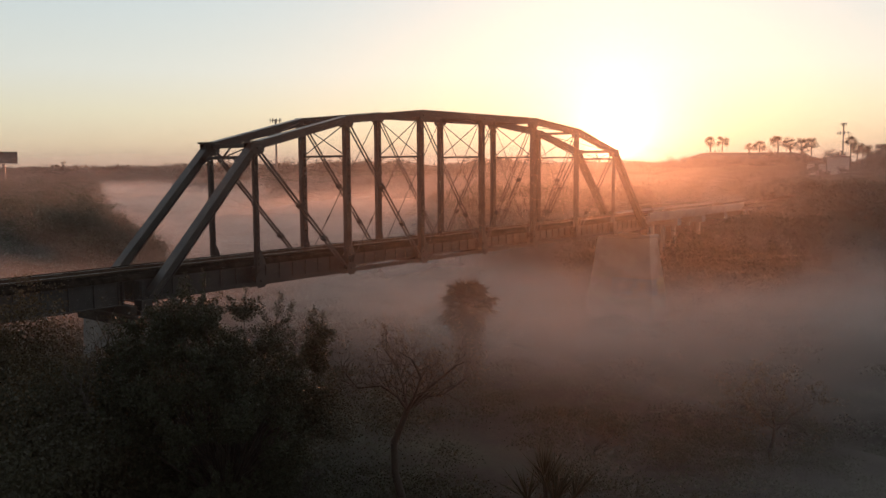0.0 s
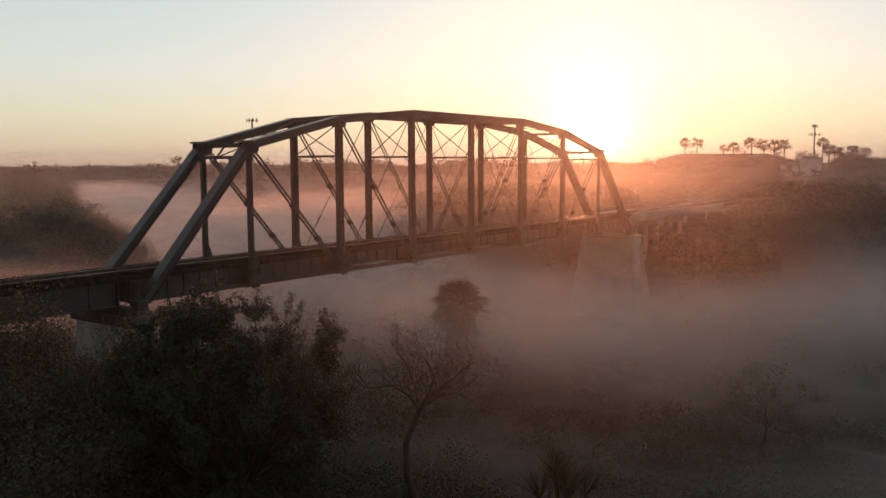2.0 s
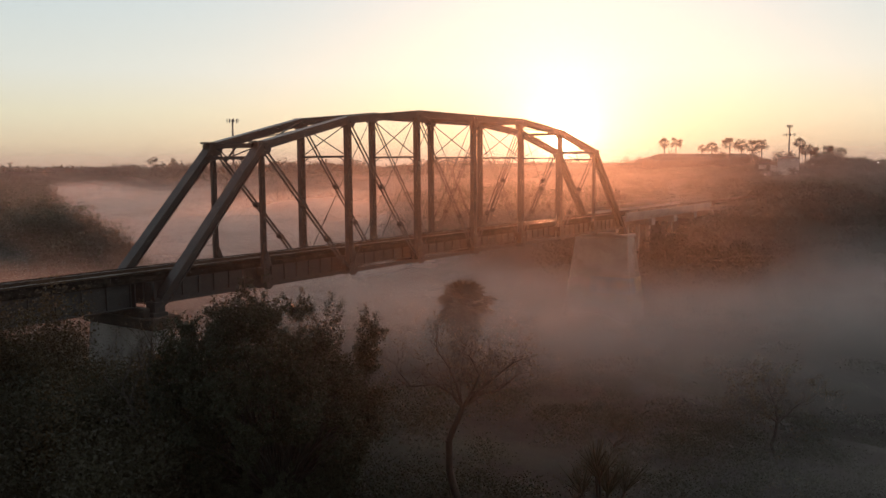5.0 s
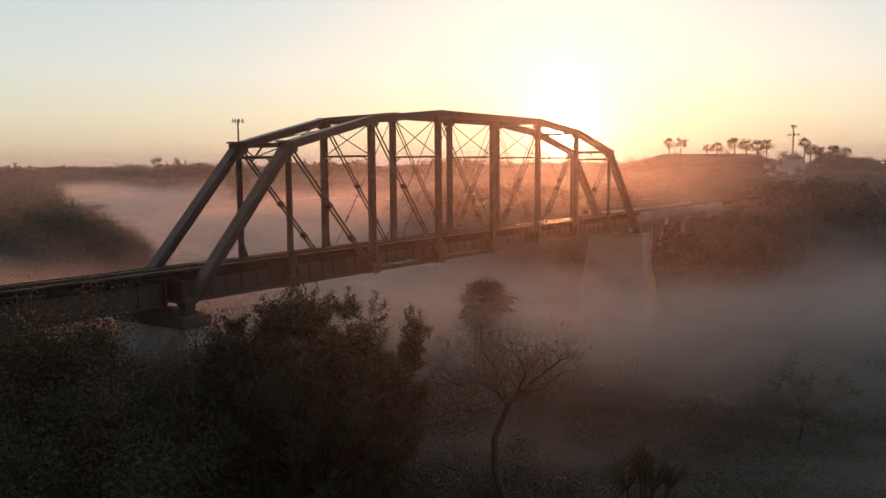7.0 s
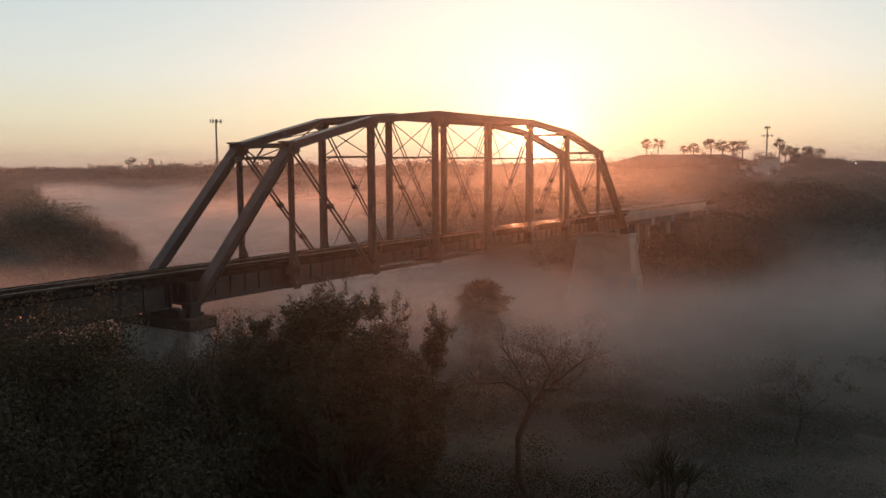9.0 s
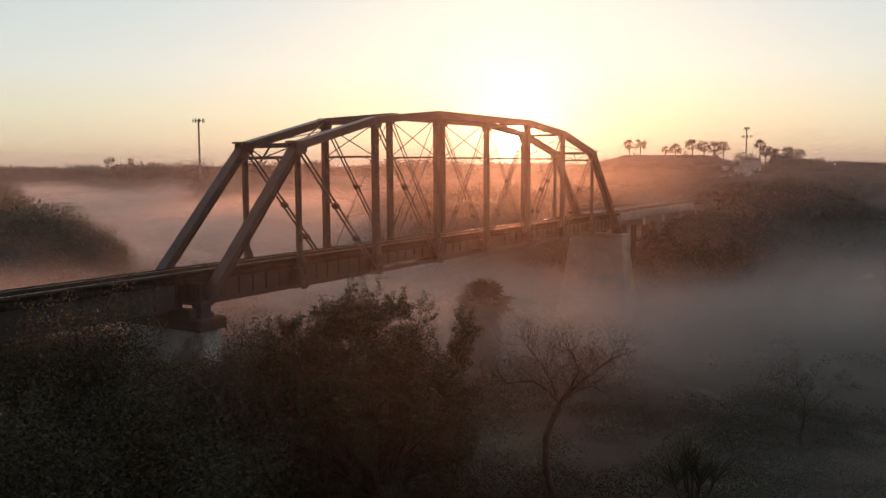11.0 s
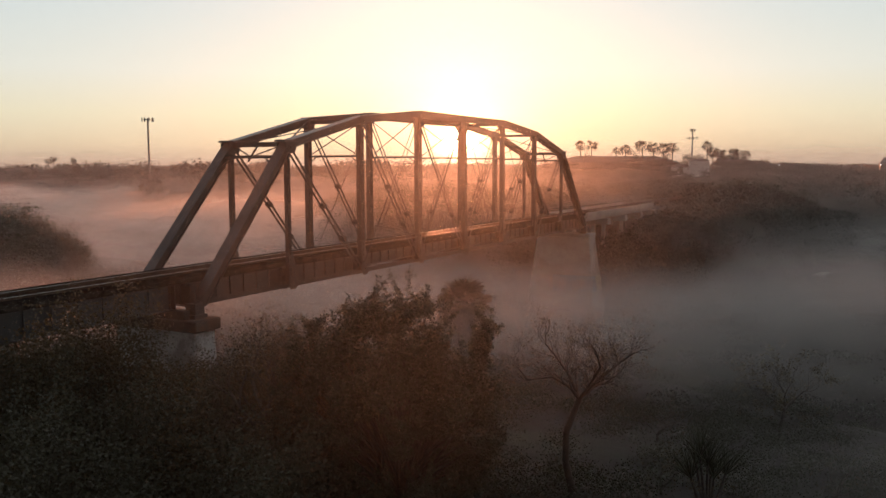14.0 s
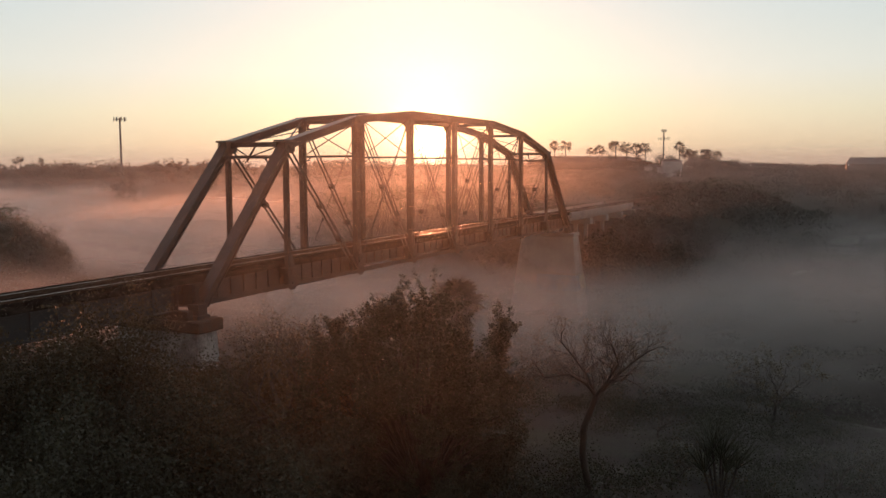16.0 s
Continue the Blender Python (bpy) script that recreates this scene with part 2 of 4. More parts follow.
def rod(bm, a, b, r0, r1=None, sides=6):
    a, b = Vector(a), Vector(b)
    run = (b - a).normalized()
    u = run.orthogonal().normalized()
    w = run.cross(u)
    rings = [[bm.verts.new(e + (u * math.cos(q) + w * math.sin(q)) * r) for q in (2 * math.pi * i / sides for i in range(sides))]
             for e, r in ((a, r0), (b, r0 if r1 is None else r1))]
    for i in range(sides):
        j = (i + 1) % sides
        bm.faces.new((rings[0][i], rings[0][j], rings[1][j], rings[1][i]))
    bm.faces.new(rings[0][::-1])
    bm.faces.new(rings[1])


# ---- ground, river ----
def smooth(a, b, v):
    t = min(max((v - a) / (b - a), 0.0), 1.0)
    return t * t * (3 - 2 * t)


WATER_Z = -10.95


def river_x(y):
    return 46 + 0.40 * y if y < 420 else 214.0 + (y - 420) * 1.5


def far_edge(y):
    """How far the low ground reaches beyond the river."""
    return min(110.0, max(0.0, 1 - y) * 3.4) + min(25.0, max(0.0, y - 42) * 0.5)


def ground_z(x, y):
    d = x - river_x(y)
    bed = -10.9
    if d < 0:
        bank = -4.8 - 1.2 * smooth(60, 300, -d)
        z = bed + (bank - bed) * (0.3 * smooth(1.5, 6, -d) + 0.7 * smooth(8, 40, -d))
    else:
        w = far_edge(y)
        bank = 0.6 + 0.4 * smooth(60, 200, d)
        z = bed + (bank - bed) * (0.14 * smooth(1.5, 6, d) + 0.86 * smooth(9 + w, 32 + w, d))
    z += 6.6 * math.exp(-(((x - 290) / 70) ** 2 + ((y - 36) / 56) ** 2))
    z += 0.5 * noise.noise(Vector((x * 0.07, y * 0.07, 0))) + 0.18 * noise.noise(Vector((x * 0.35, y * 0.35, 3)))
    far = math.hypot(x, y)
    if far > 500:
        z = z * (1 - smooth(500, 900, far)) - 3.0 * smooth(500, 900, far)
    return z


def spread(fine, step, reach, growth):
    v, out = 0.0, []
    while v < reach:
        out.append(v)
        v += step if v < fine else step * growth ** ((v - fine) / 60 + 1)
    return out + [reach]


gx = spread(130, 2.6, 4500, 1.5)
xs = [60 - v for v in gx[:0:-1]] + [60 + v for v in gx]
ys = [20 - v for v in gx[:0:-1]] + [20 + v for v in gx]
gv = [(x, y, ground_z(x, y)) for y in ys for x in xs]
nx = len(xs)
gf = [(j * nx + i, j * nx + i + 1, (j + 1) * nx + i + 1, (j + 1) * nx + i) for j in range(len(ys) - 1) for i in range(nx - 1)]
ground = mesh_of("ground", gv, gf, SOIL, smooth=True)
tagged(ground, "dark scrubby river bank soil with dry grass", "ground", kind="structure")
wy = [-300 + 12 * i for i in range(61)]
water = mesh_of("water", [(river_x(y) + s * 4, y, WATER_Z) for y in wy for s in (-1, 1)],
                [(2 * i, 2 * i + 1, 2 * i + 3, 2 * i + 2) for i in range(len(wy) - 1)], WATER)
tagged(water, "dark still river water under morning mist", "water", kind="structure")

# ---- truss bridge ----
P, W = 7.7, 4.2
LOW = 1.0
RAIL_TOP = 2.47
TOP = {1: 9.15, 2: 10.95, 3: 11.68, 4: 11.68, 5: 11.68, 6: 10.95, 7: 9.15}


def U(i, y):
    return Vector((P * i, y, TOP[i]))


def L(i, y):
    return Vector((P * i, y, LOW))


bridge = thing("truss_bridge", "dark rusty steel railway truss bridge with arched top chord", "bridge")
SIDES = (0.0, W)


def chord(name, a, b, width, depth, overlap=0.0):
    """A built-up box chord: two webs with flange angles, cover plate above, lacing below."""
    run = (b - a).normalized()
    a, b = a - run * overlap, b + run * overlap
    upw = Vector((0, 1, 0)).cross(run)
    upw = upw if upw.z > 0 else -upw
    bm = bmesh.new()
    for s in (-1, 1):
        off = Vector((0, s * (width / 2 - 0.03), 0))
        bar(bm, a + off, b + off, 0.03, depth)
        for e in (-1, 1):
            o2 = Vector((0, s * (width / 2 + 0.03), 0)) + upw * (e * (depth / 2 - 0.02))
            bar(bm, a + o2, b + o2, 0.10, 0.035)
    count = max(3, int((b - a).length / 0.55))
    for k in range(count):
        q0, q1 = a + (b - a) * (k / count), a + (b - a) * ((k + 1) / count)
        s = 1 if k % 2 else -1
        o = Vector((0, s * (width / 2 - 0.04), 0))
        bar(bm, q0 + o - upw * (depth / 2), q1 - o - upw * (depth / 2), 0.07, 0.02, upw.cross(run))
    body = part(name, bm, STEEL, bridge)
    bm = bmesh.new()
    top = upw * (depth / 2 + 0.012)
    bar(bm, a + top, b + top, width + 0.2, 0.03)
    part("cover_plate", bm, PLATE, body, "worn grey steel plate")
    bm = bmesh.new()
    steps = int((b - a).length / 0.42)
    for k in range(steps):
        q = a + (b - a) * ((k + 0.5) / steps)
        for s in (-1, 1):
            o = q + top + Vector((0, s * (width / 2 + 0.03), 0))
            rod(bm, o, o + upw * 0.035, 0.024, 0.012, 5)
    tagged(part("rivets", bm, PLATE, body), kind="stuff")
    return body


def laced_post(name, a, b, wide, deep):
    """Two channels tied by zigzag lacing on both faces."""
    bm = bmesh.new()
    for s in (-1, 1):
        x = s * (deep / 2)
        bar(bm, a + Vector((x, 0, 0)), b + Vector((x, 0, 0)), wide, 0.03)
        for e in (-1, 1):
            o = Vector((x - s * 0.04, e * (wide / 2 - 0.015), 0))
            bar(bm, a + o, b + o, 0.03, 0.09)
    count = int((b - a).length / 0.36)
    for k in range(count):
        z0, z1 = a.z + (b.z - a.z) * k / count, a.z + (b.z - a.z) * (k + 1) / count
        s = 1 if k % 2 else -1
        for e in (-1, 1):
            y = a.y + e * (wide / 2 + 0.005)
            bar(bm, (a.x - s * deep / 2.3, y, z0), (a.x + s * deep / 2.3, y, z1), 0.012, 0.075)
            bar(bm, (a.x + s * deep / 2.3, y + e * 0.012, z0), (a.x - s * deep / 2.3, y + e * 0.012, z1), 0.012, 0.075)
    return part(name, bm, STEEL, bridge)


def gusset(centre, wide, high, parent=None, tilt=0.0):
    """A chamfered plate on each face of a joint, with its pin."""
    for s in (-1, 1):
        bm = bmesh.new()
        pts = []
        for dx, dz in ((-wide, -high * 0.5), (-wide * 0.6, -high), (wide * 0.6, -high), (wide, -high * 0.5), (wide, high * 0.6), (wide * 0.7, high), (-wide * 0.7, high), (-wide, high * 0.6)):
            pts.append((dx / 2, dz / 2))
        y = s * 0.29
        ring = [[bm.verts.new((centre.x + px, centre.y + y + s * e, centre.z + pz)) for px, pz in pts] for e in (0, 0.025)]
        bm.faces.new(ring[0]), bm.faces.new(ring[1][::-1])
        for i in range(8):
            bm.faces.new((ring[0][i], ring[0][i - 1], ring[1][i - 1], ring[1][i]))
        plate = part("gusset_plate", bm, STEEL, bridge)
    bm = bmesh.new()
    rod(bm, centre + Vector((0, -0.4, 0)), centre + Vector((0, 0.4, 0)), 0.085, sides=10)
    part("pin", bm, STEEL, plate)


def eyebars(name, a, b, spread_y, deep, clamps=()):
    """A pair of flat bars with round heads, each a part, tied by clamps."""
    made = []
    for s in (-1, 1):
        bm = bmesh.new()
        o = Vector((0, s * spread_y / 2, 0))
        bar(bm, a + o, b + o, 0.03, deep)
        for e in (a, b):
            rod(bm, e + o - Vector((0, 0.017, 0)), e + o + Vector((0, 0.017, 0)), deep * 1.05, sides=12)
        made.append(part(name, bm, STEEL, bridge))
    for f in clamps:
        q = a + (b - a) * f
        run = (b - a).normalized() * 0.14
        bm = bmesh.new()
        bar(bm, q - run, q + run, spread_y + 0.1, deep * 1.7)
        part("clamp", bm, STEEL, made[0])


for y in SIDES:
    # end posts, top chord, hip joints
    for i, j in ((0, 1), (8, 7)):
        chord("end_post", L(i, y) + Vector(((0.3 if i == 0 else -0.3) * (1 - y / W), 0, -0.05)), U(j, y), 0.50, 0.46)
    for i in range(1, 7):
        chord("top_chord", U(i, y), U(i + 1, y), 0.50, 0.46, 0.02)
    for i in range(1, 8):
        gusset(U(i, y) + Vector((0, 0, -0.12)), 1.0 if i in (1, 7) else 0.8, 0.75)
    for i in range(2, 7):
        laced_post("vertical_post", L(i, y) + Vector((0, 0, -0.1)), U(i, y), 0.34, 0.40)
    for i in (1, 7):
        laced_post("hip_hanger", L(i, y), U(i, y), 0.24, 0.26)
    for i in range(1, 8):
        gusset(L(i, y) + Vector((0, 0, 0.15)), 0.8, 0.8)
    for i, j in ((0, 1), (1, 2), (2, 3), (3, 4), (4, 5), (5, 6), (6, 7), (7, 8)):
        eyebars("lower_chord_bar", L(i, y), L(j, y), 0.40, 0.20)
    # main diagonals in pairs, counters as single rods
    for i, j in ((1, 2), (7, 6)):
        eyebars("diagonal_bar", U(i, y), L(j, y), 0.34, 0.14, (0.45, 0.72))
    for i, j in ((2, 3), (6, 5)):
        eyebars("diagonal_bar", U(i, y), L(j, y), 0.30, 0.12, (0.45, 0.72))
    for i, j in ((3, 4), (5, 4)):
        eyebars("diagonal_bar", U(i, y), L(j, y), 0.26, 0.10, (0.72,))
    for i, j in ((3, 2), (5, 6), (4, 3), (4, 5)):
        bm = bmesh.new()
        rod(bm, U(i, y), L(j, y), 0.032)
        counter = part("counter_rod", bm, STEEL, bridge)
        q = U(i, y).lerp(L(j, y), 0.7)
        bm = bmesh.new()
        d = (L(j, y) - U(i, y)).normalized()
        rod(bm, q - d * 0.22, q + d * 0.22, 0.065, sides=6)
        part("turnbuckle", bm, STEEL, counter)
    # flat cover plates over the hips
    for i, d in ((1, -1), (7, 1)):
        bm = bmesh.new()
        x = P * i
        block(bm, min(x + d * 0.62, x - d * 0.45), max(x + d * 0.62, x - d * 0.45), y - 0.38, y + 0.38, TOP[i] + 0.17, TOP[i] + 0.285)
        part("hip_plate", bm, PLATE, bridge)
    # triangular foot plates that stiffen the posts
    for i in range(1, 8):
        bm = bmesh.new()
        d = 1 if i < 5 else -1
        x, z = P * i + d * 0.15, RAIL_TOP - 0.45
        pts = ((x, z), (x + d * 0.5, z), (x + d * 0.12, z + 0.95), (x, z + 0.95))
        ring = [[bm.verts.new((px, y + e, pz)) for px, pz in pts] for e in (-0.05, 0.05)]
        bm.faces.new(ring[0]), bm.faces.new(ring[1][::-1])
        for k in range(4):
            bm.faces.new((ring[0][k], ring[0][k - 1], ring[1][k - 1], ring[1][k]))
        bmesh.ops.recalc_face_normals(bm, faces=bm.faces[:])
        part("foot_plate", bm, STEEL, bridge)
    # bearings
    for i, d in ((0, 1), (8, -1)):
        bm = bmesh.new()
        block(bm, P * i - 0.45, P * i + 0.45, y - 0.40, y + 0.40, 0.25, 0.46)
        block(bm, P * i - 0.32, P * i + 0.32, y - 0.34, y + 0.34, 0.46, 1.0)
        part("bearing_shoe", bm, STEEL, bridge)

# cross frames at the posts
for i in range(2, 7):
    zt, zs = TOP[i] - 0.1, 8.57
    x = P * i
    bm = bmesh.new()
    bar(bm, (x, 0, zt), (x, W, zt), 0.22, 0.24, (1, 0, 0))
    part("top_strut", bm, STEEL, bridge)
    bm = bmesh.new()
    for e in (-1, 1):
        bar(bm, (x + e * 0.07, 0.15, zs), (x + e * 0.07, W - 0.15, zs), 0.03, 0.14, (1, 0, 0))
    for k in range(12):
        y0, y1 = 0.2 + (W - 0.4) * k / 12, 0.2 + (W - 0.4) * (k + 1) / 12
        s = 1 if k % 2 else -1
        bar(bm, (x - s * 0.07, y0, zs), (x + s * 0.07, y1, zs), 0.05, 0.02, (1, 0, 0))
    strut = part("sway_strut", bm, STEEL, bridge)
    for y, s in ((0, 1), (W, -1)):
        bm = bmesh.new()
        bar(bm, (x, y + s * 0.16, zs - 0.42), (x, y + s * 0.75, zs), 0.06, 0.06, (1, 0, 0))
        part("knee_brace", bm, STEEL, strut)
        bm = bmesh.new()
        bar(bm, (x + 0.03 * s, y, zt - 0.1), (x + 0.03 * s, W - y, zs), 0.03, 0.065, (1, 0, 0))
        part("sway_diagonal", bm, STEEL, strut)

# top laterals between the chords
for i in range(1, 7):
    for y in SIDES:
        bm = bmesh.new()
        bar(bm, U(i, y) + Vector((0, 0, -0.02 if y else 0.03)), U(i + 1, W - y) + Vector((0, 0, -0.02 if y else 0.03)), 0.09, 0.05)
        part("top_lateral", bm, STEEL, bridge)

# portals in the plane of the end posts
for i, j in ((0, 1), (8, 7)):
    hip, foot = U(j, 0), L(i, 0)
    run = (hip - foot).normalized()
    bm = bmesh.new()
    bar(bm, hip + run * 0.05, hip + run * 0.05 + Vector((0, W, 0)), 0.26, 0.28, (1, 0, 0))
    head = part("portal_strut", bm, STEEL, bridge)
    q = foot + (hip - foot) * 0.915
    bm = bmesh.new()
    bar(bm, q, q + Vector((0, W, 0)), 0.16, 0.18, (1, 0, 0))
    part("portal_sill", bm, STEEL, head)
    bm = bmesh.new()
    m = Vector((0, W / 2, 0))
    bar(bm, hip + m, q - run * 0.35 + m, 0.09, 0.09, (1, 0, 0))
    for y in (0.25, W - 0.25):
        bar(bm, q + m, hip + Vector((0, y, 0)), 0.06, 0.06, (1, 0, 0))
    part("portal_bracing", bm, STEEL, head)
    for y, s in ((0, 1), (W, -1)):
        bm = bmesh.new()
        pts = [q - run * 1.15 + Vector((0, y + s * 0.22, 0)), q - run * 0.55 + Vector((0, y + s * 0.42, 0)), q - run * 0.15 + Vector((0, y + s * 0.85, 0)), q + Vector((0, y + s * 1.35, 0))]
        for a, b in zip(pts, pts[1:]):
            bar(bm, a, b, 0.10, 0.07, (1, 0, 0))
        part("portal_knee", bm, STEEL, head)

# floor: cross beams, stringers, lower laterals
for i in range(0, 9):
    x = P * i
    bm = bmesh.new()
    block(bm, x - 0.02, x + 0.02, 0.1 if i % 8 else 0.3, W - 0.1, 0.85, 1.98)
    for z in (0.85, 1.96):
        block(bm, x - 0.17, x + 0.17, -0.2 if i % 8 else 0.3, W + 0.2, z - 0.025, z + 0.025)
    for y in (0.0, 0.9, 1.7, 2.65, 3.45, W):
        block(bm, x - 0.1, x + 0.1, y - 0.02, y + 0.02, 0.87, 1.94)
    part("floor_beam", bm, STEEL, bridge)
for i in range(8):
    for y in (0.62, 1.35, W - 1.35, W - 0.62):
        bm = bmesh.new()
        x0, x1 = P * i + 0.04, P * (i + 1) - 0.04
        low = 0.86 if i in (0, 1, 6, 7) else 1.2
        block(bm, x0, x1, y - 0.015, y + 0.015, low, 2.03)
        for z in (low, 2.01):
            block(bm, x0, x1, y - 0.15, y + 0.15, z - 0.02, z + 0.02)
        for k in range(1, 7):
            xx = x0 + (x1 - x0) * k / 7
            block(bm, xx - 0.04, xx + 0.04, y - 0.1, y + 0.1, low + 0.02, 1.99)
        part("stringer", bm, STEEL, bridge)
    for y in SIDES:
        bm = bmesh.new()
        bar(bm, L(i, y) + Vector((0, 0, -0.12 - 0.04 * (y > 0))), L(i + 1, W - y) + Vector((0, 0, -0.12 - 0.04 * (y > 0))), 0.12, 0.05)
        part("lower_lateral", bm, STEEL, bridge)

# ---- track ----
MID = W / 2
track = thing("railway_track", "single railway track on dark timber ties across the bridge", "track")
X0, X1 = -60.0, 150.0
for s in (-1, 1):
    y = MID + s * 0.755
    bm = bmesh.new()
    block(bm, X0, X1, y - 0.07, y + 0.07, RAIL_TOP - 0.18, RAIL_TOP - 0.155)
    block(bm, X0, X1, y - 0.012, y + 0.012, RAIL_TOP - 0.155, RAIL_TOP - 0.045)
    block(bm, X0, X1, y - 0.034, y + 0.034, RAIL_TOP - 0.045, RAIL_TOP)
    rail = part("rail", bm, RUST, track, "rusty steel rail")
    bm = bmesh.new()
    block(bm, X0, X1, y - 0.03, y + 0.03, RAIL_TOP, RAIL_TOP + 0.004)
    part("running_surface", bm, RAIL, rail, "polished running surface")
    bm = bmesh.new()
    y = MID + s * 0.42
    block(bm, -8, 70, y - 0.03, y + 0.03, RAIL_TOP - 0.18, RAIL_TOP - 0.03)
    part("guard_rail", bm, RUST, track, "rusty inner guard rail")
    bm = bmesh.new()
    y = MID + s * 1.42
    block(bm, -30, 61.6, y - 0.1, y + 0.1, RAIL_TOP - 0.19, RAIL_TOP - 0.02)
    part("guard_timber", bm, TIE, track)
    bm = bmesh.new()
    y = MID + s * 1.64
    block(bm, -55, 61.6, y - 0.03, y + 0.03, RAIL_TOP - 0.46, RAIL_TOP - 0.17)
    part("edge_board", bm, TIE, track)
bm = bmesh.new()
block(bm, -0.11, 0.11, -1.6, 1.6, -0.12, 0.12)
soften(bm, 0.012)
tie_mesh = bpy.data.meshes.new("tie")
bm.to_mesh(tie_mesh), bm.free()
tie_mesh.materials.append(TIE)
for k in range(290):
    ob = new("tie", tie_mesh)
    ob.parent = track
    ob.location = (-22 + k * 0.42 + random.uniform(-0.02, 0.02), MID + random.uniform(-0.04, 0.04), RAIL_TOP - 0.31)

# ---- approach spans ----
approach = thing("girder_approach", "dark steel plate girder approach span under the track", "bridge")
for a, b in ((-0.9, -17.4), (-17.6, -34.0), (-34.2, -52.0)):
    for y in (MID - 1.35, MID + 1.35):
        bm = bmesh.new()
        block(bm, b, a, y - 0.02, y + 0.02, 0.75, 2.03)
        for z in (0.75, 2.01):
            block(bm, b, a, y - 0.2, y + 0.2, z - 0.025, z + 0.025)
        for k in range(13):
            xx = b + 0.1 + (a - b - 0.2) * k / 12
            block(bm, xx - 0.03, xx + 0.03, y - 0.09, y + 0.09, 0.77, 1.95)
        part("plate_girder", bm, STEEL, approach)


# plate that closes the gap behind the girder end
bm = bmesh.new()
block(bm, -0.86, -0.80, MID - 1.6, MID + 1.6, 0.74, 2.0)
for y in (MID - 1.0, MID, MID + 1.0):
    block(bm, -0.92, -0.86, y - 0.05, y + 0.05, 0.76, 1.98)
part("end_diaphragm", bm, STEEL, approach)


def battered(bm, x0, x1, y0, y1, z0, z1, batter):
    """A pier shaft that widens downward."""
    lo = [(x0 - batter, y0 - batter), (x1 + batter, y0 - batter), (x1 + batter, y1 + batter), (x0 - batter, y1 + batter)]
    hi = [(x0, y0), (x1, y0), (x1, y1), (x0, y1)]
    v = [bm.verts.new((x, y, z0)) for x, y in lo] + [bm.verts.new((x, y, z1)) for x, y in hi]
    bm.faces.new(v[3::-1]), bm.faces.new(v[4:])
    for i in range(4):
        j = (i + 1) % 4
        bm.faces.new((v[i], v[j], v[4 + j], v[4 + i]))


near_pier = thing("bridge_pier", "stained concrete pier with an overhanging cap among bushes", "pier", "bridge piers")
bm = bmesh.new()
battered(bm, -0.72, 0.72, -0.65, W + 0.65, -8.0, -0.35, 0.3)
soften(bm, 0.08)
part("shaft", bm, OLD_CONCRETE, near_pier)
# cap and blocking share one brown tone, darker than the shaft
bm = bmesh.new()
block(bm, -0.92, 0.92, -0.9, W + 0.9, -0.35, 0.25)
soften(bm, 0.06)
part("cap", bm, DARK_CONCRETE, near_pier, "dark brown cap")
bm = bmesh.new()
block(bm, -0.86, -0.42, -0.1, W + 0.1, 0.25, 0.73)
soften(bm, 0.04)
part("bearing_block", bm, DARK_CONCRETE, near_pier, "dark blocking that fills the gap under the girders")
far_pier = thing("bridge_pier", "tall pale concrete pier rising from the misty river", "pier", "bridge piers")
bm = bmesh.new()
battered(bm, 60.7, 62.8, -0.95, W + 1.1, -11.5, -0.1, 1.3)
soften(bm, 0.1)
part("shaft", bm, CONCRETE, far_pier)
bm = bmesh.new()
grow = [1.3 * (-0.1 - z) / 11.4 + 0.012 for z in (-6.3, -4.5)]
ring = [[bm.verts.new(q) for q in ((60.7 - g, W * 0.75, z), (60.7 - g, -0.95 - g, z), (62.8 + g, -0.95 - g, z), (62.8 + g, W * 0.5, z))] for g, z in zip(grow, (-6.3, -4.5))]
for k in range(3):
    bm.faces.new((ring[0][k], ring[0][k + 1], ring[1][k + 1], ring[1][k]))
bmesh.ops.solidify(bm, geom=bm.faces[:], thickness=0.01)
part("painted_band", bm, PAINT, far_pier, "faded pale blue and yellow painted band")
bm = bmesh.new()
block(bm, 60.6, 62.9, -1.05, W + 1.2, -0.1, 0.25)
soften(bm, 0.06)
part("cap", bm, CONCRETE, far_pier)
for x in (-17.5, -34.1):
    low = thing("trestle_bent", "dark concrete bent under the girder approach", "pier", "bridge piers")
    bm = bmesh.new()
    battered(bm, x - 0.5, x + 0.5, 0.2, W - 0.2, -6.5, 0.72, 0.2)
    part("shaft", bm, OLD_CONCRETE, low)

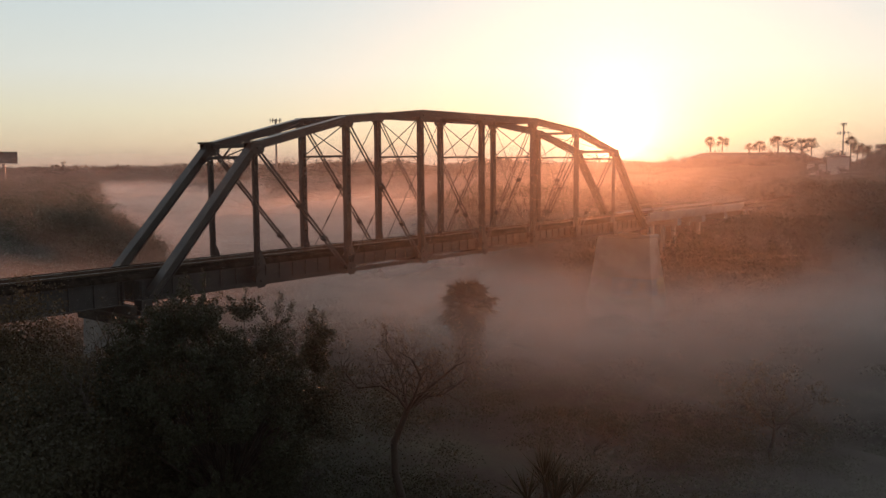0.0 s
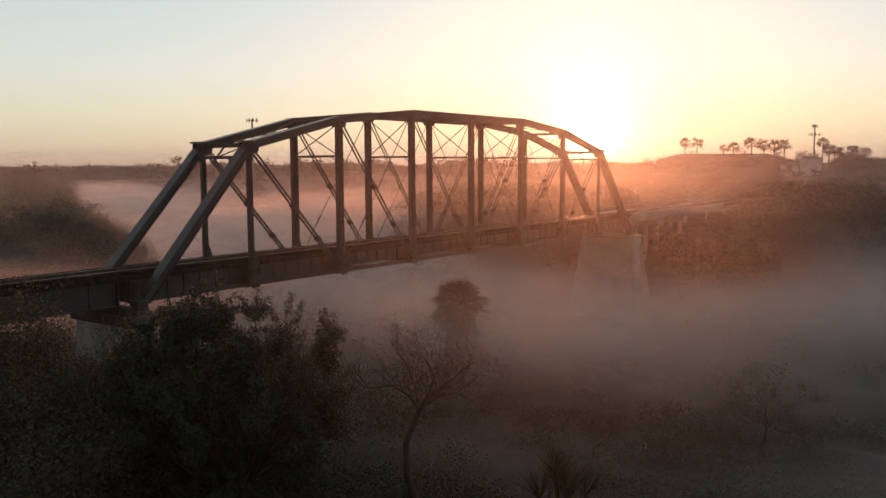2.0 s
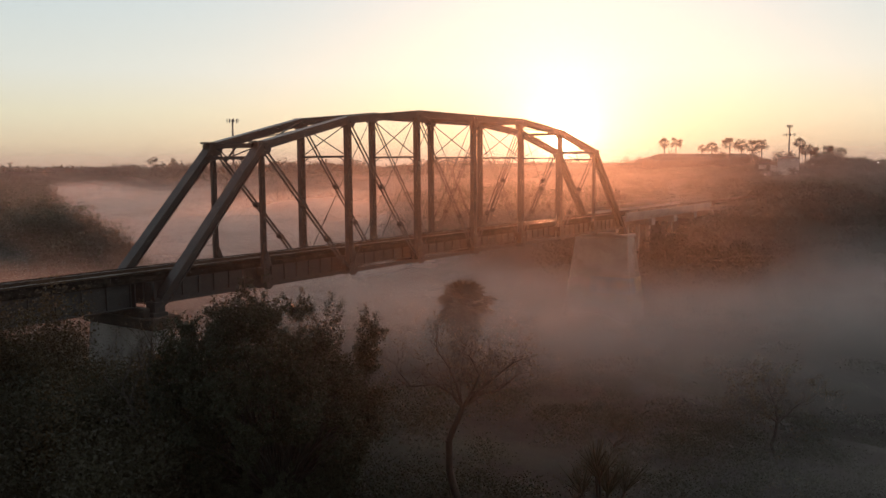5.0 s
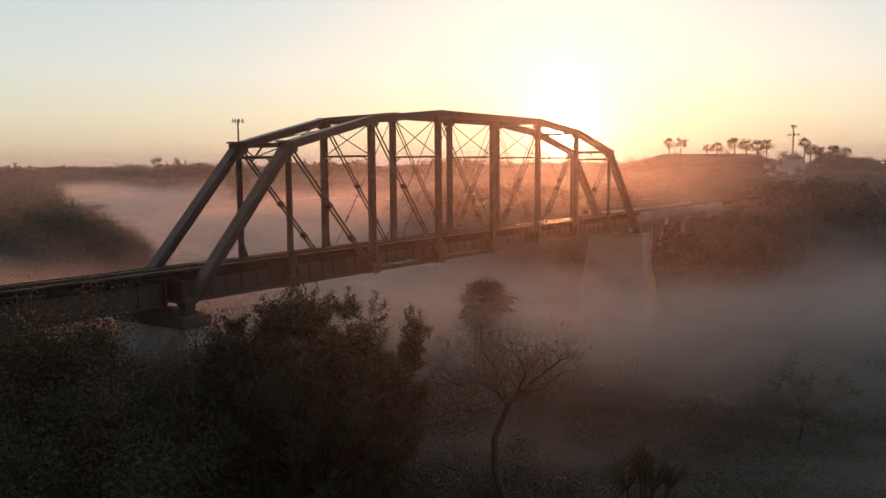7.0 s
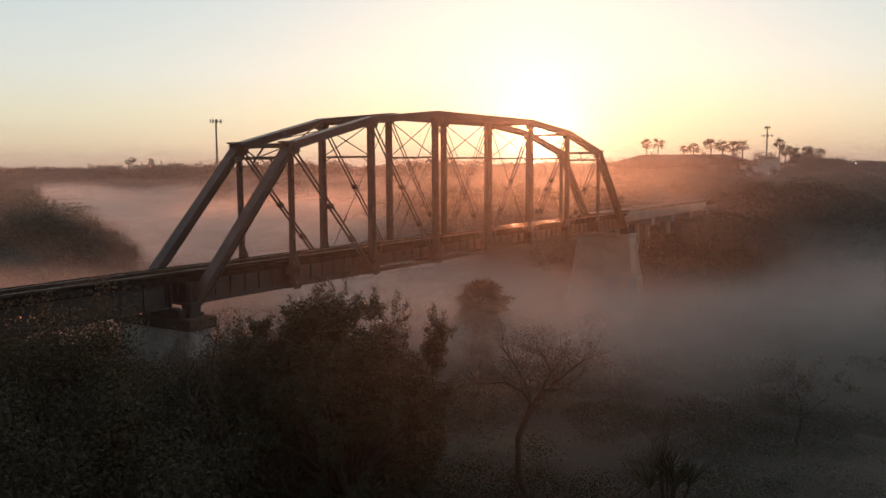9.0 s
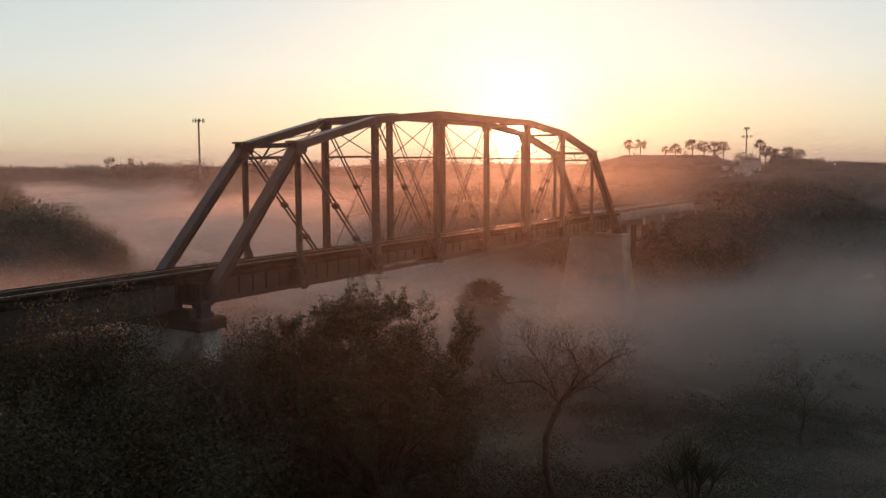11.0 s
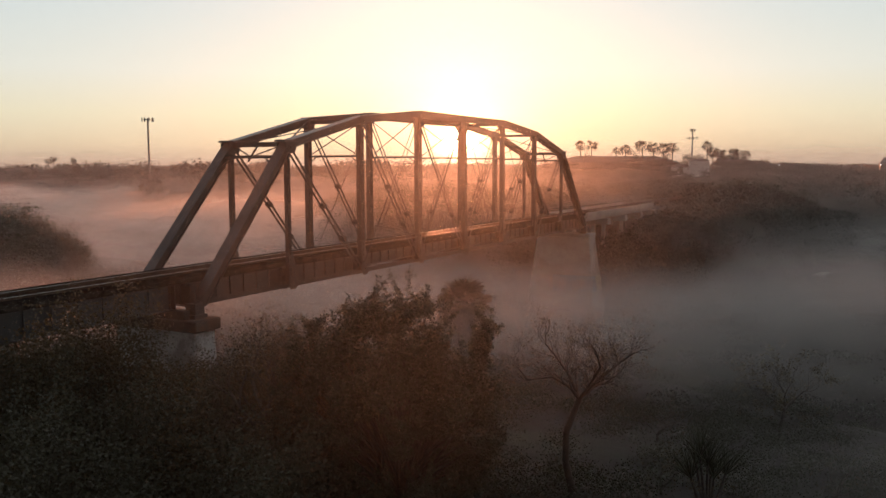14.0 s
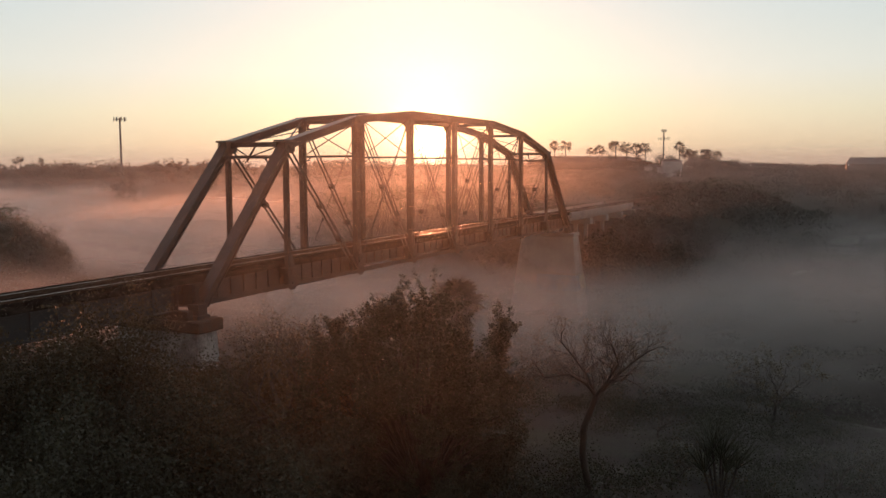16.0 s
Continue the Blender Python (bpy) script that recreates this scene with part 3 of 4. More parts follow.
trestle = thing("concrete_trestle", "pale concrete ballast-deck trestle with steel handrails", "bridge")
for k in range(4):
    x0 = 62.2 + k * 7.6
    for y0, y1 in ((-0.05, 0.9), (0.95, 2.15), (2.2, 3.4), (3.45, W + 0.05)):
        bm = bmesh.new()
        block(bm, x0, x0 + 7.56, y0, y1, 1.55, 2.15)
        soften(bm, 0.03)
        part("deck_slab", bm, CONCRETE, trestle)
    for y in (-0.15, W + 0.15):
        bm = bmesh.new()
        block(bm, x0, x0 + 7.56, y - 0.12, y + 0.12, 1.9, 2.55)
        soften(bm, 0.025)
        part("curb", bm, CONCRETE, trestle)
        for f in range(3):
            bm = bmesh.new()
            rod(bm, (x0 + 1.2 + f * 2.5, y, 2.5), (x0 + 1.2 + f * 2.5, y, 3.55), 0.045)
            part("rail_post", bm, MAST, trestle)
        for z in (3.05, 3.52):
            bm = bmesh.new()
            rod(bm, (x0 - 0.02, y, z), (x0 + 7.6, y, z), 0.035)
            part("handrail", bm, MAST, trestle)
    bm = bmesh.new()
    block(bm, x0 + 7.0, x0 + 8.1, -0.5, W + 0.5, 0.75, 1.53)
    soften(bm, 0.04)
    cap = part("bent_cap", bm, CONCRETE, trestle)
    for y in (0.2, 1.5, 2.85, W - 0.2):
        bm = bmesh.new()
        block(bm, x0 + 7.35, x0 + 7.75, y - 0.2, y + 0.2, -12.5, 0.8)
        part("pile", bm, CONCRETE, cap)

# ---- vegetation ----
rng = np.random.default_rng(7)


def quads(centres, size, squash=0.55, upright=0.0, blade=False):
    """Small leaf blades at the centres, each turned at random."""
    c = np.asarray(centres, float)
    m = len(c)
    a = rng.normal(size=(m, 3))
    a[:, 2] *= 1 - upright
    a /= np.linalg.norm(a, axis=1)[:, None]
    b = np.cross(a, rng.normal(size=(m, 3)))
    b /= np.linalg.norm(b, axis=1)[:, None]
    s = size * rng.uniform(0.6, 1.4, (m, 1))
    if blade:
        v = np.stack([c - a * s, c + a * s * 0.5 + b * s * squash, c + a * s * 0.5 - b * s * squash], 1).reshape(-1, 3)
        return v, np.arange(3 * m).reshape(m, 3)
    v = np.stack([c - a * s, c + b * s * squash, c + a * s, c - b * s * squash], 1).reshape(-1, 3)
    return v, np.arange(4 * m).reshape(m, 4)


class Wood:
    """Collects tapered limbs and the places of twigs."""

    def __init__(self, seed):
        self.r = random.Random(seed)
        self.v, self.f, self.tips = [], [], []

    def limb(self, a, b, r0, r1, sides):
        run = (b - a).normalized()
        u = run.orthogonal().normalized()
        w = run.cross(u)
        base = len(self.v)
        for e, r in ((a, r0), (b, r1)):
            for i in range(sides):
                q = 2 * math.pi * i / sides
                self.v.append(tuple(e + (u * math.cos(q) + w * math.sin(q)) * r))
        for i in range(sides):
            j = (i + 1) % sides
            self.f.append((base + i, base + j, base + sides + j, base + sides + i))

    def grow(self, a, way, length, radius, depth, fork=3, wander=0.28, lift=0.08, spread=0.75, shrink=0.7):
        steps = 4 if depth > 2 else 3
        for k in range(steps):
            way = (way + Vector([self.r.gauss(0, wander) for _ in range(3)]) * 0.5 + Vector((0, 0, lift))).normalized()
            b = a + way * (length / steps)
            r1 = radius * (0.86 if depth else 0.6)
            self.limb(a, b, radius, r1, 7 if depth > 3 else 5 if depth > 1 else 3)
            a, radius = b, r1
            if depth <= 1:
                self.tips.append(tuple(b))
            if depth and k >= 1 and self.r.random() < 0.6:
                self.branch(a, way, length, radius, depth, fork, wander, lift, spread, shrink)
        if depth:
            for _ in range(fork - 1):
                self.branch(a, way, length, radius, depth, fork, wander, lift, spread, shrink)

    def branch(self, a, way, length, radius, depth, fork, wander, lift, spread, shrink):
        turn = Vector([self.r.gauss(0, 1) for _ in range(3)])
        d = (way + (turn - way * turn.dot(way)).normalized() * spread * self.r.uniform(0.6, 1.3)).normalized()
        self.grow(a, d, length * shrink * self.r.uniform(0.75, 1.15), radius * 0.72, depth - 1, fork, wander, lift, spread, shrink)


def broadleaf(at, crown, centre, leaf, clumps, per, size, seed, label, trunk=0.25, name="tree", sprays=0, extra=()):
    """A tree: trunk, forked limbs that reach into the crown, and leaves in uneven clumps. crown: half sizes; centre: its height."""
    r = random.Random(seed)
    t = thing(name, label, "tree", at=at)
    w = Wood(seed)
    cen, pts = [], []
    for k in range(clumps):
        d = Vector([r.gauss(0, 1) for _ in range(3)]).normalized() * r.uniform(0.45, 1.0) ** 0.5
        d.z = d.z if d.z > -0.9 else -d.z
        d.z = math.copysign(abs(d.z) ** 0.75, d.z)
        cen.append(Vector((d.x * crown[0], d.y * crown[1], centre + d.z * crown[2] * r.uniform(0.8, 1.12))))
    sizes = [1.0] * clumps
    for q in extra:
        cen.append(Vector(q))
        sizes.append(0.9)
    for k in range(sprays):
        d = Vector([r.gauss(0, 1) for _ in range(3)]).normalized()
        d.z = abs(d.z) if r.random() < 0.8 else d.z
        cen.append(Vector((d.x * crown[0], d.y * crown[1], d.z * crown[2])) * r.uniform(1.0, 1.16) + Vector((0, 0, centre)))
        sizes.append(r.uniform(0.4, 0.65))
    fork = Vector((0.1, 0, centre - crown[2] * 0.75))
    w.limb(Vector((0, 0, -0.8)), fork, trunk, trunk * 0.75, 9)
    for c, big in zip(cen, sizes):
        a, rad = fork, trunk * 0.26
        bend = Vector([r.gauss(0, 0.35) for _ in range(3)])
        for f in (0.35, 0.7, 1.0):
            b = fork.lerp(c, f) + bend * math.sin(f * math.pi) + Vector((0, 0, 0.3 * math.sin(f * math.pi)))
            w.limb(a, b, rad, rad * 0.55, 5)
            a, rad = b, rad * 0.55
        m = int(per * big ** 2.5 * r.uniform(0.5, 1.5))
        wide = r.uniform(0.28, 0.6) * big
        way = rng.normal(size=(m, 3))
        way /= np.linalg.norm(way, axis=1)[:, None]
        pts.append(np.array(c) + way * rng.uniform(0.05, 1.0, (m, 1)) ** 0.5 * np.array([wide, wide, wide * 0.72]) * 1.45)
        for q in range(7):
            d = Vector([r.gauss(0, 1) for _ in range(3)]).normalized() + Vector((0, 0, 0.6))
            e = c + d * wide * 1.7
            w.limb(c, e, 0.012, 0.005, 3)
            m2 = int(per * big / 12)
            f = rng.uniform(0.4, 1.05, (m2, 1))
            pts.append(np.array(c) * (1 - f) + np.array(e) * f + rng.normal(0, 0.06, (m2, 3)))
    mesh_of("trunk", w.v, w.f, BARK, t)
    mesh_of("crown", *quads(np.concatenate(pts), size), leaf, t)
    return t


def bare_tree(at, height, reach, seed, label, depth=4, trunk=0.16, leaves=0, name="bare_tree", bark=None, fork=0.4, limbs=5, wander=0.45, boughs=(), leaf=0.036, bends=()):
    """A leafless tree: a crooked trunk, spreading main limbs and finer and finer twigs; boughs: bends of long crooked limbs from the fork."""
    t = thing(name, label, "tree", at=at)
    r = random.Random(seed)
    w = Wood(seed)
    a, rad = Vector((0, 0, -0.6)), trunk
    for k in range(4):
        b = Vector((r.gauss(0, 0.014 * height), r.gauss(0, 0.014 * height), height * fork * (k + 1) / 4))
        if bends:
            b += LEFTWARD * bends[k]
        w.limb(a, b, rad, rad * 0.9, 8)
        a, rad = b, rad * 0.9
    start = a.copy()
    turn = r.uniform(0, 6.28)
    for k in range(limbs):
        az, el = turn + 6.28 * k / limbs + r.uniform(-0.4, 0.4), r.uniform(0.35, 1.1)
        way = Vector((math.cos(az) * math.cos(el), math.sin(az) * math.cos(el), math.sin(el)))
        long = math.hypot(reach * math.cos(el), height * (1 - fork) * math.sin(el)) * 0.46
        w.grow(start - Vector((0, 0, r.uniform(0, 0.25) * height * fork)), way, long, rad * r.uniform(0.5, 0.75), depth - 1, 2, wander, 0.05, 0.9, 0.74)
    for bough in boughs:
        a, rd = start, rad * 0.62
        for k, q in enumerate(bough):
            b = start + Vector(q)
            way = (b - a).normalized()
            w.limb(a, b, rd, rd * 0.78, 6)
            for f in (0.3, 0.65, 1.0):
                w.branch(a.lerp(b, f), (way + Vector((0, 0, 0.35))).normalized(), 1.3 - 0.1 * k, rd * 0.6, 4, 3, wander, 0.05, 0.8, 0.7)
            a, rd = b, rd * 0.78
        w.grow(a, way, 0.7, rd * 0.8, 3, 2, wander, 0.05, 0.8, 0.72)
    tips = np.array(w.tips)
    mesh_of("trunk", w.v, w.f, bark or BARK, t)
    if leaves:
        pick = tips[rng.integers(0, len(tips), leaves)] + np.clip(rng.normal(0, 0.1, (leaves, 3)), -0.18, 0.18)
        mesh_of("leaves", *quads(pick, leaf), LEAF_DRY, t)
    return t


def fan_palm(at, height, crown, seed, label, group="", fans=26, blades=14, skirt=0, shag=1.0):
    """A fan palm: tapered trunk, skirt and pleated fans."""
    r = random.Random(seed)
    t = thing("palm_tree", label, "palm", group, at=at)
    bm = bmesh.new()
    lean = Vector((r.uniform(-0.03, 0.03), r.uniform(-0.03, 0.03), 1)) * height
    k = 6
    for i in range(k):
        rod(bm, lean * (i / k) - Vector((0, 0, 0.6 if i == 0 else 0)), lean * ((i + 1) / k), 0.26 - 0.1 * i / k, 0.26 - 0.1 * (i + 1) / k, 8)
    part("trunk", bm, BARK, t)
    if skirt:
        v, f = [], []
        for i in range(skirt * 14):
            az, h = r.uniform(0, 2 * math.pi), height - 0.2 - r.random() ** 1.3 * min(5.0, height * 0.7)
            a = Vector((0.2 * math.cos(az), 0.2 * math.sin(az), h))
            b = a + Vector((math.cos(az), math.sin(az), -r.uniform(0.7, 1.5))) * r.uniform(0.5, 0.95) * shag
            q = Vector((-math.sin(az), math.cos(az), 0)) * 0.09
            base = len(v)
            v += [tuple(a - q * 0.3), tuple(a + q * 0.3), tuple(b + q), tuple(b - q)]
            f.append((base, base + 1, base + 2, base + 3))
        mesh_of("skirt", v, f, LEAF_PALM, t, "hanging dead fronds")
    v, f = [], []
    for i in range(fans):
        az, el = r.uniform(0, 2 * math.pi), math.asin(r.uniform(-0.8, 1.0))
        d = Vector((math.cos(az) * math.cos(el), math.sin(az) * math.cos(el), math.sin(el)))
        u = d.cross(Vector((0, 0, 1))).normalized() if abs(d.z) < 0.98 else Vector((1, 0, 0))
        tilt = r.uniform(-0.8, 0.8)
        u = (u * math.cos(tilt) + u.cross(d) * math.sin(tilt)).normalized()
        stalk = lean + d * crown * r.uniform(0.2, 0.5)
        base = len(v)
        w = u.cross(d) * 0.02
        v += [tuple(lean + w), tuple(lean - w), tuple(stalk - w), tuple(stalk + w)]
        f.append((base, base + 1, base + 2, base + 3))
        for b in range(blades):
            q = (b / (blades - 1) - 0.5) * 2.3
            e = (d * math.cos(q) + u * math.sin(q)).normalized()
            long = crown * r.uniform(0.45, 0.62)
            mid = stalk + e * long * 0.6 + Vector((0, 0, 0.02 * crown))
            tip = stalk + e * long - Vector((0, 0, 0.14 * crown * r.random()))
            s = e.cross(u.cross(d)).normalized() * crown * 0.026
            base = len(v)
            v += [tuple(stalk), tuple(mid + s), tuple(tip), tuple(mid - s)]
            f.append((base, base + 1, base + 2, base + 3))
    mesh_of("crown", v, f, LEAF_PALM, t)
    return t


def crown_cloud(spots, leaf_size, per, material, name, label, category="woods"):
    """Many tree crowns as one thicket: clumps of leaf blades on rounded, uneven crowns. spots: x, y, ground, height, radius."""
    pts = []
    for x, y, z, h, r in spots:
        n_cl = max(5, int(5 + r * 2.2))
        cl = rng.normal(size=(n_cl, 3))
        cl /= np.linalg.norm(cl, axis=1)[:, None]
        cl *= rng.uniform(0.35, 1.0, (n_cl, 1))
        cl[:, 2] = np.abs(cl[:, 2]) * 1.0 - 0.25
        cen = np.array([x, y, z + h * 0.55]) + cl * np.array([r * 0.8, r * 0.8, h * 0.42])
        m = int(per * r * r * max(1.0, h / (2.2 * r)))
        pick = cen[rng.integers(0, n_cl, m)]
        off = np.clip(rng.normal(0, 1, (m, 3)), -1.7, 1.7)
        pts.append(pick + off * np.array([r * 0.27, r * 0.27, h * 0.10]))
        m2 = m // 4
        low = np.stack([x + r * 0.5 * np.clip(rng.normal(0, 1, m2), -1.5, 1.5), y + r * 0.5 * np.clip(rng.normal(0, 1, m2), -1.5, 1.5), z + rng.uniform(0, h * 0.5, m2)], 1)
        pts.append(low)
    v, f = quads(np.concatenate(pts), leaf_size, 0.8, 0.0, True)
    return tagged(mesh_of(name, v, f, material), label, category, kind="stuff")


# the dark tree and its neighbours on the near bank
broadleaf((-8.0, -16.8, -5.6), (3.4, 3.1, 3.5), 4.8, LEAF_DARK, 92, 1150, 0.042, 3, "dense dark evergreen tree on the near river bank", trunk=0.3, sprays=46,
          extra=((2.9, -1.8, 7.7), (2.7, -1.7, 7.2), (3.0, -1.6, 6.6), (-1.5, -1.1, 9.0), (-1.2, -0.8, 8.8), (-1.7, 0.2, 8.9), (-1.8, 0.4, 8.4), (-2.5, 1.3, 7.2), (0.6, -0.6, 8.7), (-1.9, 2.6, 7.6), (-2.1, 2.9, 6.9), (-1.6, 2.3, 8.2), (-2.2, 3.1, 6.0), (-2.3, 3.2, 5.2), (-1.4, 2.4, 7.2)))
LEFTWARD, AWAY = Vector((-0.55, 0.83, 0)), Vector((0.83, 0.55, 0))
crooked = [[LEFTWARD * l + AWAY * d + Vector((0, 0, u)) for l, d, u in way] for way in (
    ((0.35, 0.1, 0.45), (0.9, 0.3, 0.75), (1.75, 0.5, 0.6), (2.1, 0.3, 1.1)), ((-0.5, 0.2, 0.4), (-1.2, 0.5, 0.45), (-1.8, 0.9, 0.8)),
    ((-0.3, -0.3, 0.6), (-0.55, -0.7, 1.3), (-0.3, -0.9, 1.9)), ((-0.6, -0.2, 0.7), (-1.3, -0.3, 1.3), (-1.7, -0.6, 1.7)), ((0.2, 0.6, 0.7), (0.5, 1.2, 1.2), (0.9, 1.4, 1.7)))]
bare_tree((-4.41, -21.43, ground_z(-4.41, -21.43)), 2.2 - ground_z(-4.41, -21.43), 2.7, 23, "gnarled bare tree with a few dry leaves by the river", 5, 0.16, 1700, fork=(-0.2 - ground_z(-4.41, -21.43)) / (2.2 - ground_z(-4.41, -21.43)), limbs=0, wander=0.6, boughs=crooked, bends=(-0.02, 0.08, 0.06, -0.42))
bare_tree((-9.4, -12.1, ground_z(-9.4, -12.1)), 3.6 - ground_z(-9.4, -12.1), 2.8, 5, "leafless twiggy tree beside the bridge pier", 5, 0.26, 2400, bark=PALE_BARK, fork=0.5, limbs=10, wander=0.3)
bare_tree((22.6, -25.8, ground_z(22.6, -25.8)), -1.4 - ground_z(22.6, -25.8), 2.6, 8, "half-bare brown tree standing in the river mist", 5, 0.13, 2600, limbs=7, fork=0.3, wander=0.4, leaf=0.055)
for i, (x, y, top, wide) in enumerate(((0.6, -23.6, -2.4, 1.7), (-2.6, -26.3, -2.2, 1.4), (2.5, 16.3, 2.3, 2.0), (3.5, 14.3, 1.4, 1.6), (-12.5, -4.6, 1.6, 1.5), (-8.2, -4.2, 1.3, 1.3), (-4.6, -4.4, 1.5, 1.5), (-15.5, -6.2, 1.8, 1.6), (-3.4, -7.2, 0.6, 1.4), (6.0, -29.5, -2.5, 1.8), (10.5, -21.0, -3.4, 2.0))):
    z = ground_z(x, y)
    bare_tree((x, y, z), top - z, wide, 60 + i, "leafless shrub with crooked grey stems", 4, 0.08, 420 if y < 0 else 0, "bare_shrub", PALE_BARK, 0.15, 7, 0.6)


def spiky_shrub(at, high, seed, label):
    """A clump of short stems that end in sheaves of long pointed leaves."""
    t = thing("spiky_shrub", label, "shrub", at=at)
    r = random.Random(seed)
    stems, blades = Wood(seed), Wood(seed + 1)
    for k in range(7):
        az, lean = 6.28 * k / 7 + r.uniform(-0.4, 0.4), r.uniform(0.1, 0.6)
        tip = Vector((math.cos(az) * lean, math.sin(az) * lean, 1.0)).normalized() * high * r.uniform(0.45, 0.8)
        stems.limb(Vector((0, 0, -0.3)), tip, 0.06, 0.045, 6)
        for q in range(16):
            d = Vector((r.gauss(0, 0.55), r.gauss(0, 0.55), r.uniform(0.35, 1.2))) + tip.normalized() * 0.4
            d = d.normalized() * high * r.uniform(0.28, 0.5)
            mid = tip + d * 0.55 + Vector((0, 0, 0.02))
            blades.limb(tip, mid, 0.022, 0.028, 4)
            blades.limb(mid, tip + d - Vector((0, 0, 0.04)), 0.028, 0.003, 4)
    mesh_of("stems", stems.v, stems.f, BARK, t)
    mesh_of("leaves", blades.v, blades.f, LEAF_DARK, t)
    return t


spiky_shrub((-1.5, -25.7, ground_z(-1.5, -25.7)), -1.8 - ground_z(-1.5, -25.7), 4, "dark spiky shrub with long pointed leaves by the river")
z = ground_z(24.7, -3.1)
fan_palm((24.7, -3.1, z), -2.45 - z, 2.6, 5, "shaggy fan palm rising out of the mist under the bridge", fans=62, blades=16, skirt=40, shag=1.35)

spots = [(x, y, ground_z(x, y), top - ground_z(x, y), r) for x, y, top, r in ((28.5, 53, 5.1, 3.2), (31, 52, 4.0, 2.8), (32.6, 51, 2.3, 2.6), (34, 50.2, 0.9, 2.4), (25, 53, 4.9, 4), (28, 56, 4.6, 4), (29.4, 52.4, 2.6, 3.2), (31.6, 50.6, 1.0, 2.8), (33.2, 49.6, -0.4, 2.4), (26, 49.5, 2.6, 3.4), (21, 56, 4.2, 5.5), (13, 55, 3.6, 6), (6, 56, 3.0, 6), (32, 65, 3.2, 6), (24, 72, 4.4, 8), (35, 81, 5.2, 7), (8, 62, 2.5, 7), (16, 74, 3.5, 8), (0, 56, 1.0, 6), (-8, 66, 2.0, 7), (30, 88, 5, 8), (18, 46, -0.6, 5), (8, 42, -1.2, 5), (22, 47, 1.2, 4), (35, 58, -0.2, 5))]
crown_cloud(spots, 0.11, 260, LEAF_BANK, "bank_trees", "olive green trees on the misty river bank")

r = random.Random(12)
spots = []
for k in range(90):
    q, far = radians(r.uniform(58.6, 71)), r.uniform(104, 270)
    x, y = -29 + far * math.cos(q), -35 + far * math.sin(q)
    z = ground_z(x, y)
    spots.append((x, y, z, 4.2 + 2.6 * smooth(104, 240, far) + r.uniform(-0.8, 0.5) - z, r.uniform(3.0, 5.5)))
crown_cloud(spots, 0.2, 62, LEAF_BANK, "bank_trees", "dark green woods along the river bank upstream")

r = random.Random(21)
spots = []
while len(spots) < 190:
    x, y = r.uniform(-26, 2.5), r.uniform(-17, 9)
    wide = r.uniform(1.0, 1.7)
    if -1.0 - wide < y < W + 1.2 + wide or (x > -2.5 - wide and -2.0 - wide < y < W + 4) or math.hypot(x + 8.0, y + 16.8) < 3.2:
        continue
    z = ground_z(x, y)
    top = 1.75 if y < 0 else 1.2
    # tops held under the camera's sight line to the pier
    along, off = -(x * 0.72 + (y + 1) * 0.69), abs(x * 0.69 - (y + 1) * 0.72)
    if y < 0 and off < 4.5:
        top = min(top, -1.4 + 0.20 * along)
    if x > -3:
        top = min(top, -0.4)
    h = max(1.5, (r.uniform(0.88, 1.04) if y > -11 else r.uniform(0.6, 0.95)) * (top - z))
    spots.append((x, y, z, h, wide))
for k in range(46):
    x, y = -26 + 18 * k / 45 + r.uniform(-0.4, 0.4), -3.4 + r.uniform(-1.6, 0.3)
    z = ground_z(x, y)
    spots.insert(0, (x, y, z, r.uniform(1.06, 1.24) * (2.3 - z), r.uniform(1.0, 1.5)))
for k in range(34):
    x, y = -25 + 21 * k / 33 + r.uniform(-0.4, 0.4), W + 2.9 + r.uniform(0, 1.6)
    z = ground_z(x, y)
    spots.append((x, y, z, r.uniform(0.85, 1.0) * (1.3 - z), r.uniform(1.1, 1.6)))
for x, y, top in ((-6.4, -10.4, 1.3), (-5.3, -9.5, 1.1), (-4.4, -8.5, 0.7), (-5.6, -11.5, 1.3), (-3.5, -8.9, 0.6), (-7.2, -11.2, 1.4), (-2.4, -8.0, 0.2), (-4.6, -10.6, 0.9), (-5.3, -8.8, 2.0), (-5.0, -9.3, 1.9), (-6.5, -10.7, 2.3), (-4.2, -7.2, 1.5), (-5.8, -9.9, 2.1), (-4.4, -8.2, 1.7)):
    spots.append((x, y, ground_z(x, y), top - ground_z(x, y), 1.3))
# bushes strung along the camera's sight line, heights fitted to its view
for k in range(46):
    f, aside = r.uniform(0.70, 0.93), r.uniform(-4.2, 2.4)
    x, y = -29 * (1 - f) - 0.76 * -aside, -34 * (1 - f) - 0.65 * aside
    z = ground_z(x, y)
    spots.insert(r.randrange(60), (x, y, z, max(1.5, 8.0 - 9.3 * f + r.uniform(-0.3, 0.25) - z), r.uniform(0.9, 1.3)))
# taller bushes that hide the pier from the camera's first positions
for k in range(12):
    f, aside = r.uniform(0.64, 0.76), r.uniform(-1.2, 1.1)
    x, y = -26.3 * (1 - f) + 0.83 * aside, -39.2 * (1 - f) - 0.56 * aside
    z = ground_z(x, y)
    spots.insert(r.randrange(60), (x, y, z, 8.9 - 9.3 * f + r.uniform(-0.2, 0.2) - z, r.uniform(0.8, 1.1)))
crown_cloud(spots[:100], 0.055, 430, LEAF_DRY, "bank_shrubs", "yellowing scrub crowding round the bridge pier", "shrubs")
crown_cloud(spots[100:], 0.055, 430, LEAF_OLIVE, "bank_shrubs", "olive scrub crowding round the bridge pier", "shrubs")

